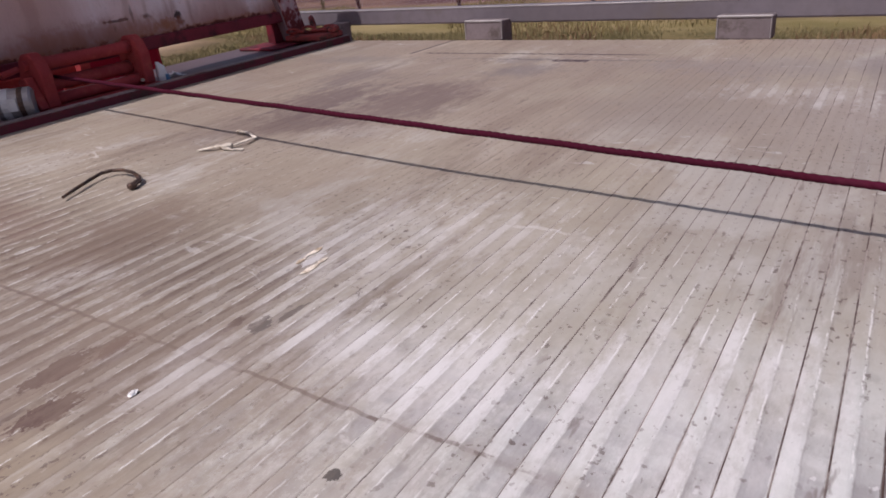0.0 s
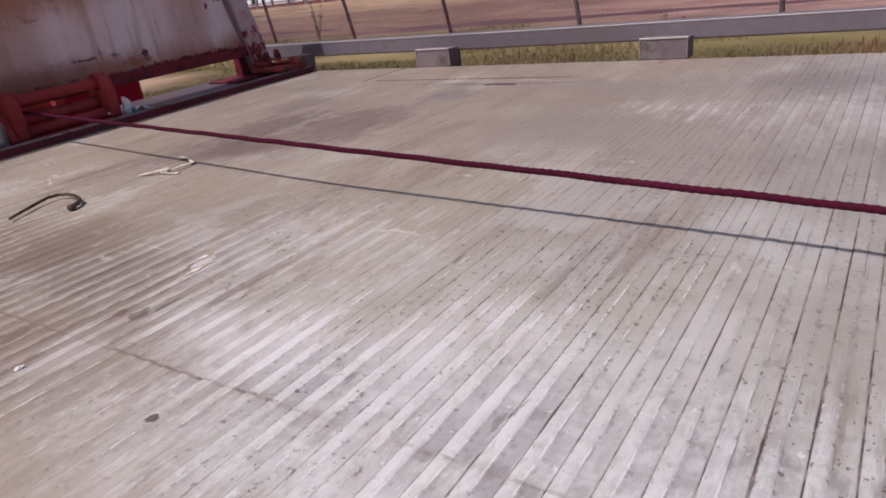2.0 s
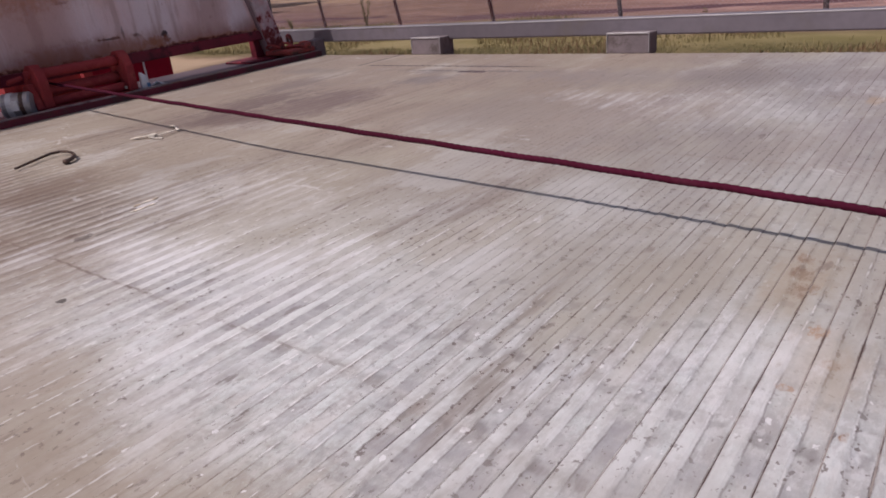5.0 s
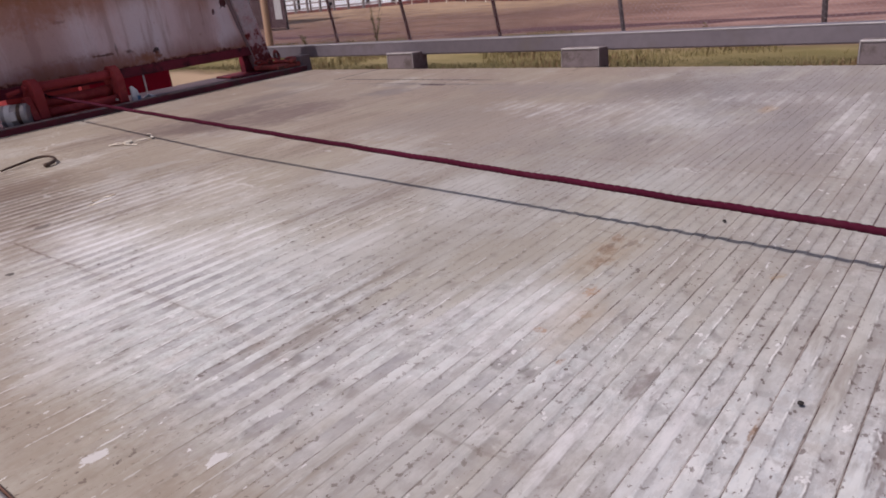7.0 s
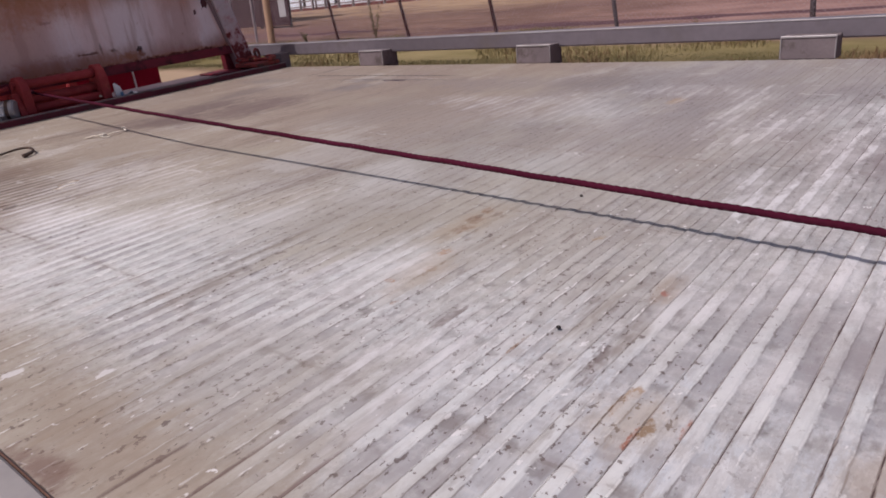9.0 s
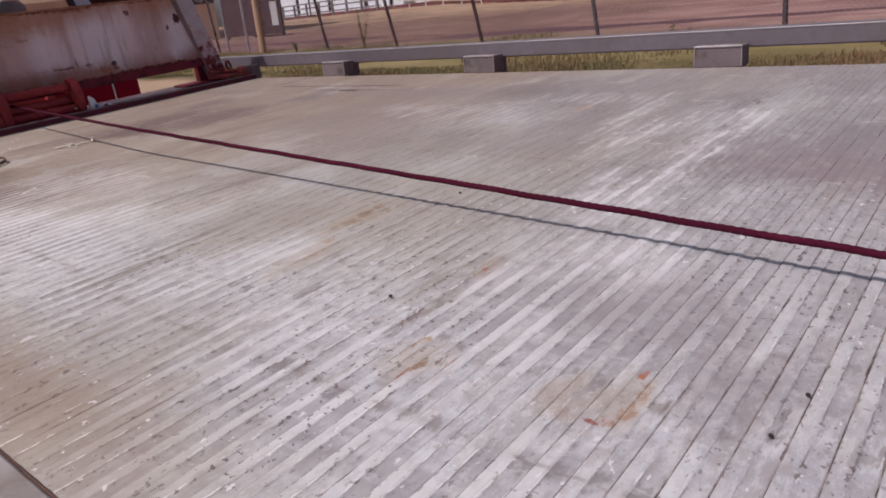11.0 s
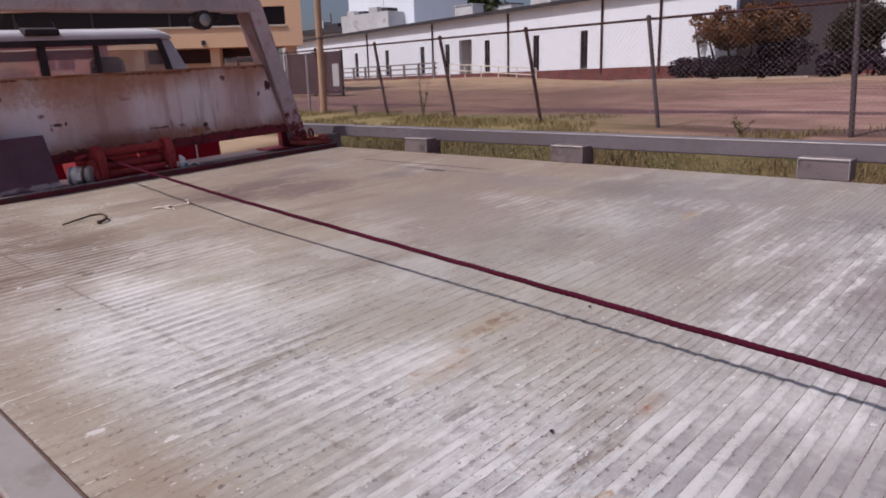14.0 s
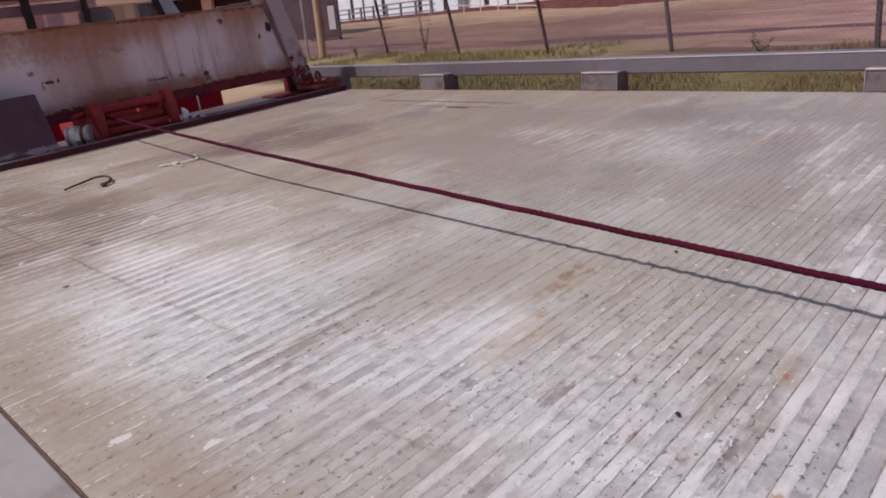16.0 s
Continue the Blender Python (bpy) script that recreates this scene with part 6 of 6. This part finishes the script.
# ---------------------------------------------------------------- buildings beyond the lot
def build_white_building():
    ax, ay, bx, by = -12.5, 34.55, -64.0, 44.8
    length = math.hypot(bx - ax, by - ay)
    ang = math.degrees(math.atan2(by - ay, bx - ax))
    t = thing("long_white_building", "long low white building with narrow dark windows and a red-brown plinth", "building", pose(ax, ay, 0.9, 0, 0, ang))
    # own x runs along the wall away from its near corner, own -y is behind the wall

    def u(x):
        return (ax - x) / (ax - bx) * length
    H, T = 5.0, 0.25
    wins = [(u(x), 0.58, 1.22, 3.32) for x in (-22.05, -26.1, -30.95, -35.6, -38.9, -44.2, -49.5, -54.5)]
    wins.append((u(-33.4), 1.5, 1.05, 3.5))
    wins.sort()
    b, cur = bmesh.new(), 0.0
    for c, w, z0, z1 in wins:
        box(cur, c - w / 2, -T, 0, 1.12, H, bm=b)
        box(c - w / 2, c + w / 2, -T, 0, z1, H, bm=b)
        box(c - w / 2, c + w / 2, -T, 0, 1.05 if w > 1 else 1.12, z0, bm=b) if z0 > 1.12 else None
        cur = c + w / 2
    box(cur, length, -T, 0, 1.12, H, bm=b)
    box(length - T, length, -18, -T, 0.0, H, bm=b)
    box(0, length, -18.25, -18, 0.0, H, bm=b)
    wall = part("wall", b, WHITE_WALL, t)
    # end wall darkened by its colour to look shaded
    part("end_wall", box(0, T, -18, -T, 0.0, H), SHADE_WALL, t, "end wall with shade painted in as grey-brown")
    part("plinth", box(-0.02, length, -T, 0.06, -0.2, 1.118), BRICK_BAND, t, "red-brown plinth")
    part("roof", box(-0.3, length + 0.3, -18.4, 0.3, H, H + 0.10), ROOF_TOP, t)
    part("fascia", box(-0.32, length + 0.3, 0.30, 0.36, H - 0.08, H + 0.16), ROOF_EDGE, t, "dark roof edge")
    for c, w, z0, z1 in wins:
        if w < 1:
            wd = part("window", box(c - w / 2, c + w / 2, -0.10, -0.06, z0, z1), DARK_GLASS, t, "narrow dark window")
            part("sill", box(c - w / 2, c + w / 2, -0.058, 0.04, z0 - 0.05, z0 - 0.002), ROOF_EDGE, wd)
            part("frame", box(c - 0.02, c + 0.02, -0.058, -0.03, z0, z1), ROOF_EDGE, wd)
        else:
            dr = part("door", box(c - w / 2, c + w / 2, -1.0, -0.9, 0.9, z1), UNIT, t, "recessed grey entrance")
            part("jamb", box(c - w / 2 - 0.1, c - w / 2, -0.9, -T, 0.9, z1), UNIT, dr)
            part("jamb", box(c + w / 2, c + w / 2 + 0.1, -0.9, -T, 0.9, z1), UNIT, dr)
    for x in (-16.7, -20.66, -28.7, -37.4, -47.35):
        part("downspout", beam((u(x), 0.08, 0.8), (u(x), 0.08, H - 0.1), 0.10, 0.08), POST_RUST, t, "brown downspout")
    for i, (x, d, w, h) in enumerate(((-23.5, 5, 1.0, 1.2), (-26.5, 4, 1.0, 0.9), (-32, 6, 2.2, 1.5), (-36, 6, 1.6, 1.3), (-40, 5, 2.4, 1.6), (-19.6, 5, 2.0, 1.5), (-16.6, 5, 2.2, 1.35), (-14.4, 4, 1.2, 1.1))):
        un = part("roof_unit", box(u(x) - w / 2, u(x) + w / 2, -d - 1.2, -d, H + 0.1, H + 0.1 + h, 0.03), UNIT, t, "grey roof unit")
        part("cap", box(u(x) - w / 2 - 0.08, u(x) + w / 2 + 0.08, -d - 1.28, -d + 0.08, H + 0.1 + h, H + 0.16 + h), ROOF_EDGE if i % 2 else UNIT, un)
    # ramp and handrails by the entrance
    hr = bmesh.new()
    for z in (0.85, 1.25):
        tube([(u(-33.2), 1.6, z + 0.55), (u(-24.4), 1.6, z + 0.0)], 0.035, 8, hr)
    for k in range(6):
        x = -33.2 + 8.8 * k / 5
        z = 0.55 * (1 - k / 5)
        tube([(u(x), 1.6, z * 0.7 + 0.2), (u(x), 1.6, z + 1.25)], 0.035, 8, hr)
    part("handrail", hr, RAIL_WHITE, t, "pale pipe handrail of the ramp")
    part("ramp", hull([(u(x), y, z) for y in (0.07, 1.7) for x, z in ((-33.5, 0.1), (-33.5, 0.95), (-24.2, 0.1), (-24.2, 0.42))]), BRICK_BAND, t, "red-brown sloping ramp")
    ws_ = bmesh.new()
    for k in range(10):
        x = -34.6 - 2.0 * k
        box(u(x) - 0.07, u(x) + 0.07, 1.9, 2.04, 0.3, 1.95, bm=ws_)
    for z in (1.15, 1.55, 1.9):
        box(u(-34.4), u(-53), 1.84, 1.9, z, z + 0.1, bm=ws_)
    box(u(-34.4), u(-53), 0.07, 1.84, 0.75, 0.85, bm=ws_)
    part("wooden_deck", ws_, GREY_WOOD, t, "grey wooden deck with railing")


def build_upper_block():
    t = thing("plant_room", "white block behind the roof of the long building", "building", pose(-55.0, 50.0, 1.3))
    part("wall", box(-5.0, 5.0, 0, 8, 0, 9.2), WHITE_WALL, t)
    part("corner_seam", box(0.55, 0.65, -0.03, -0.001, 6.0, 9.2), UNIT, t)
    part("parapet", box(-5.1, 5.1, -0.1, 8.1, 9.2, 9.5), UNIT, t)
    wing = part("lower_wing", box(-3.6, 3.6, -2.2, -0.04, 0, 7.1), UNIT, t, "grey lower wing")
    for x, w, h in ((-3.0, 1.1, 0.45), (-1.2, 0.9, 0.3), (0.4, 1.3, 0.55), (2.3, 1.0, 0.35)):
        part("vent", box(x, x + w, -1.9, -0.6, 7.1, 7.1 + h, 0.03), UNIT if h > 0.4 else ROOF_EDGE, wing, "rooftop vent box")
    t2 = thing("flat_roof_building", "low dark flat-roofed building far behind", "building", pose(-66, 52.0, 1.3))
    part("wall", box(-10, 5.6, 0, 8, 0, 6.0), UNIT, t2)
    roof = part("roof", box(-10.5, 6.0, -0.5, 8.5, 6.0, 6.6), ROOF_EDGE, t2)
    for x, w, h, m in ((-3.0, 1.5, 0.9, UNIT), (-1.0, 2.2, 0.5, ROOF_EDGE), (1.8, 1.0, 1.1, UNIT), (3.4, 1.8, 0.6, UNIT)):
        un = part("roof_unit", box(x, x + w, 0.2, 1.4, 6.6, 6.6 + h, 0.04), m, roof, "rooftop machine")
    for x, h in ((-2.3, 1.9), (1.2, 1.5), (4.4, 1.7)):
        part("vent_pipe", tube([(x, 2.0, 6.6), (x, 2.0, 6.6 + h)], 0.07, 8), ROOF_EDGE, roof)


def build_column_building():
    t = thing("column_building", "peeling white building with red columns and a dark eave", "building", pose(0, 45.0, 1.1))
    part("wall", box(-13.5, 26, 0.3, 0.6, 0.0, 5.0), PEELING, t)
    part("side_wall", box(-13.8, -13.5, 0.3, 14, 0.0, 5.0), PEELING, t)
    part("plinth", box(-13.5, 26, 0.2, 0.299, -0.3, 1.05), RED_COLUMN, t, "red plinth")
    for x in (-11.5, -7.95, -4.05, -0.05, 3.2, 7.2, 11.2, 15.2, 19.2, 23.2):
        part("column", box(x - 0.13, x + 0.13, -0.02, 0.298, -0.3, 5.0, 0.01), RED_COLUMN, t, "red column")
    part("roof", box(-14.3, 27, -0.12, 14.5, 5.0, 5.5), ROOF_EDGE, t, "dark roof edge")
    for x in (-12.8, -10.2):
        part("awning", hull([(x + s * 0.8, y, z) for s in (-1, 1) for y, z in ((-0.9, 4.45), (0.28, 4.9), (0.28, 4.45))]), UNIT, t, "pale metal awning")
    f = thing("board_fence", "dark weathered board fence by the building", "fence", pose(-6.4, 38.0, ground_z(-6, 38)))
    for i in range(19):
        part("board", box(i * 0.155, i * 0.155 + 0.146, 0, 0.022, 0.02, 1.45 + 0.03 * math.sin(i * 2.1)), FENCE_WOOD, f)
    part("rail", box(0, 2.95, 0.0225, 0.07, 0.3, 0.39), FENCE_WOOD, f)
    part("rail", box(0, 2.95, 0.0225, 0.07, 1.1, 1.19), FENCE_WOOD, f)


def build_tan_building():
    t = thing("tan_building", "tan stucco building with a dark ribbon window", "building", pose(-30.6, 22.0, 1.0, 0, 0, -45))
    b = bmesh.new()
    for z0, z1 in ((2.58, 3.66), (4.58, 9.0)):
        hull([(x, y, z) for z in (z0, z1) for x, y in ((0, -34), (0, 0.4), (-22, -34), (-22, -14))], b)
    hull([(x, y, z) for z in (3.66, 4.58) for x, y in ((0, -0.45), (0, 0.4), (-0.5, -0.45), (-0.5, 0.05))], b)
    hull([(x, y, z) for z in (3.66, 4.58) for x, y in ((-0.5, -0.5), (-0.5, 0.04), (-22, -14.5), (-22, -14))], b)
    part("wall", b, TAN_WALL, t)
    rw = part("ribbon_window", box(-0.30, -0.25, -34, -0.45, 3.66, 4.58), DARK_GLASS, t, "dark ribbon window")
    for k in range(8):
        part("mullion", box(-0.249, -0.2, -2.5 - 4 * k - 0.06, -2.5 - 4 * k + 0.06, 3.66, 4.58), ROOF_EDGE, rw)
    part("sill", box(-0.2, 0.06, -34, -0.4, 3.58, 3.657), RAIL_WHITE, rw, "pale sill line")
    gf = part("ground_floor", hull([(x, y, z) for z in (-0.3, 2.58) for x, y in ((-1.4, -34), (-1.4, -1.2), (-22, -34), (-22, -15))]), TAN_WALL, t, "recessed tan ground floor")
    # dark strip on the wall stands in for the overhang's shadow
    part("overhang_shade", box(-1.399, -1.3, -9.0, -1.2, 1.85, 2.579), BROWN_PANEL_SHADE, t, "dark strip that paints the overhang's shadow")
    part("lamp", box(-0.02, 0.06, -4.9, -4.7, 2.72, 2.95, 0.01), ROOF_EDGE, t, "small wall lamp")
    for y0 in (-14.2, -18.6, -23.0):
        wd = part("window", box(-1.398, -1.36, y0, y0 + 1.95, 1.68, 2.5), DARK_GLASS, gf)
        for y in (y0 - 0.08, y0 + 0.92, y0 + 1.95):
            part("frame", box(-1.359, -1.31, y, y + 0.10, 1.62, 2.56), RAIL_WHITE, wd, "white window frame")
    for k in range(3):
        part("pier", box(-0.9, -0.3, -0.6 - 4 * k, -0.1 - 4 * k, -0.3, 2.58), TAN_WALL, t)
    e = thing("brown_screen", "brown sheet-metal bin enclosure by the fence", "enclosure", pose(-28.8, 20.0, ground_z(-27, 20) - 0.05))
    for i in range(9):
        part("panel", box(i * 0.49, i * 0.49 + 0.482, 0, 0.06, 0.15, 2.05), BROWN_PANEL_SHADE, e)
    for x in (0.1, 2.2, 4.3):
        part("post", box(x - 0.05, x + 0.05, 0.061, 0.16, -0.1, 2.1), ROOF_EDGE, e)
    part("notice", box(3.75, 4.2, -0.012, -0.001, 0.5, 1.5), UNIT, e, "pale grey notice board")


def build_pickup():
    t = thing("pickup_truck", "old red pickup with silver bumper parked on the lot", "pickup", pose(-0.80, 34.3, ground_z(-0.8, 34.3), 0, 0, 0) @ Matrix.Diagonal((0.9, 0.9, 0.86, 1.0)))
    part("bed", hull([(x, y, z) for x in (-0.95, 0.95) for y, z in ((0, 0.55), (0, 1.05), (2.3, 0.55), (2.3, 1.05))], bevel=0.03), TRUCK_RED, t, "faded red load bed")
    part("tailgate", box(-0.76, 0.76, -0.05, -0.002, 0.62, 1.03, 0.012), TRUCK_RED, t)
    part("trim_band", box(-0.74, 0.74, -0.058, -0.051, 0.78, 0.87), TRUCK_SILVER, t, "silver band across the tailgate")
    part("bumper", box(-0.95, 0.95, -0.18, -0.06, 0.40, 0.58, 0.02), TRUCK_SILVER, t, "silver rear bumper")
    part("plate", box(-0.16, 0.16, -0.19, -0.181, 0.43, 0.55), PALE, t)
    for s in (-1, 1):
        part("tail_lamp", box(s * 0.86 - 0.08, s * 0.86 + 0.08, -0.03, -0.002, 0.66, 1.0, 0.01), LAMP_RED, t)
    c = part("cab", hull([(x, y, z) for x in (-0.93, 0.93) for y, z in ((2.34, 0.5), (2.34, 1.05), (4.0, 0.5), (4.0, 1.05))], bevel=0.03), TRUCK_RED, t)
    part("roof", hull([(x, y, z) for x, y, z in ((-0.70, 2.5, 1.48), (0.70, 2.5, 1.48), (-0.70, 3.6, 1.48), (0.70, 3.6, 1.48), (-0.66, 2.6, 1.55), (0.66, 2.6, 1.55), (-0.66, 3.5, 1.55), (0.66, 3.5, 1.55))]), TRUCK_RED, c)
    g = part("rear_glass", hull([(x, y, z) for x, y, z in ((-0.78, 2.36, 1.06), (0.78, 2.36, 1.06), (-0.68, 2.5, 1.475), (0.68, 2.5, 1.475), (-0.78, 2.37, 1.06), (0.78, 2.37, 1.06), (-0.68, 2.51, 1.475), (0.68, 2.51, 1.475))]), DARK_GLASS, c)
    g.visible_shadow = False
    for s in (-1, 1):
        part("pillar", hull([(s * x, y, z) for x, y, z in ((0.79, 2.36, 1.052), (0.90, 2.36, 1.052), (0.69, 2.5, 1.48), (0.74, 2.5, 1.48), (0.79, 2.5, 1.052), (0.90, 2.5, 1.052), (0.69, 2.62, 1.48), (0.74, 2.62, 1.48))]), TRUCK_RED, c)
    part("hood", box(-0.9, 0.9, 4.0, 5.1, 0.5, 1.02, 0.05), TRUCK_RED, t)
    for x in (-0.85, 0.85):
        for y in (0.95, 4.4):
            w = part("wheel", tube([(x - 0.11, y, 0.36), (x - 0.09, y, 0.36), (x + 0.09, y, 0.36), (x + 0.11, y, 0.36)], [0.31, 0.36, 0.36, 0.31], 22), RUBBER, t, "black tyre")
            part("rim", tube([(x - 0.115, y, 0.36), (x + 0.115, y, 0.36)], 0.2, 16), TRUCK_SILVER, w)
    part("underbody", box(-0.7, 0.7, 0.1, 4.9, 0.36, 0.549), RUBBER, t)


def build_wheel_stops():
    for x in (-13.2, -11.1, -9.0, -16.5, -14.9):
        y = 31.5 + 0.2 * (-x - 9) * 0.3
        t = thing("wheel_stop", "pale concrete wheel stop on the sandy lot", "wheel stop", pose(x, y, ground_z(x, y)), "wheel stops")
        part("bar", hull([(s * 0.85, yy, z) for s in (-1, 1) for yy, z in ((-0.08, -0.05), (0.08, -0.05), (-0.05, 0.10), (0.05, 0.10))], bevel=0.01), STOP, t)
    for x, y, l in ((0.02, 11.05, 1.85), (2.05, 11.1, 1.95)):
        t = thing("timber_sleeper", "long dark timber lying behind the fence", "timber", pose(x, y, ground_z(x, y), 0, 0, 1), "sleepers behind the fence")
        part("sleeper", box(-l / 2, l / 2, -0.07, 0.07, -0.05, 0.08, 0.012), FENCE_WOOD, t)


def build_far_trees():
    for x, y, w, h, s in ((-52, 62, 8, 10.5, 31), (-43, 66, 5, 8.4, 32), (-36, 60, 3.0, 7.2, 33), (-60, 64, 6, 9, 34)):
        build_tree(x, y, w, h * 0.45, h, LEAF_FAR, "green tree behind the long building", s, 1, 4500, 0.35)


build_tree(-37.5, 10.4, 2.0, 0.3, 1.9, LEAF_FAR, "green bush against the tan wall", 41, 3, 3000, 0.12)
build_white_building(), build_upper_block(), build_column_building(), build_tan_building(), build_pickup(), build_wheel_stops(), build_far_trees()
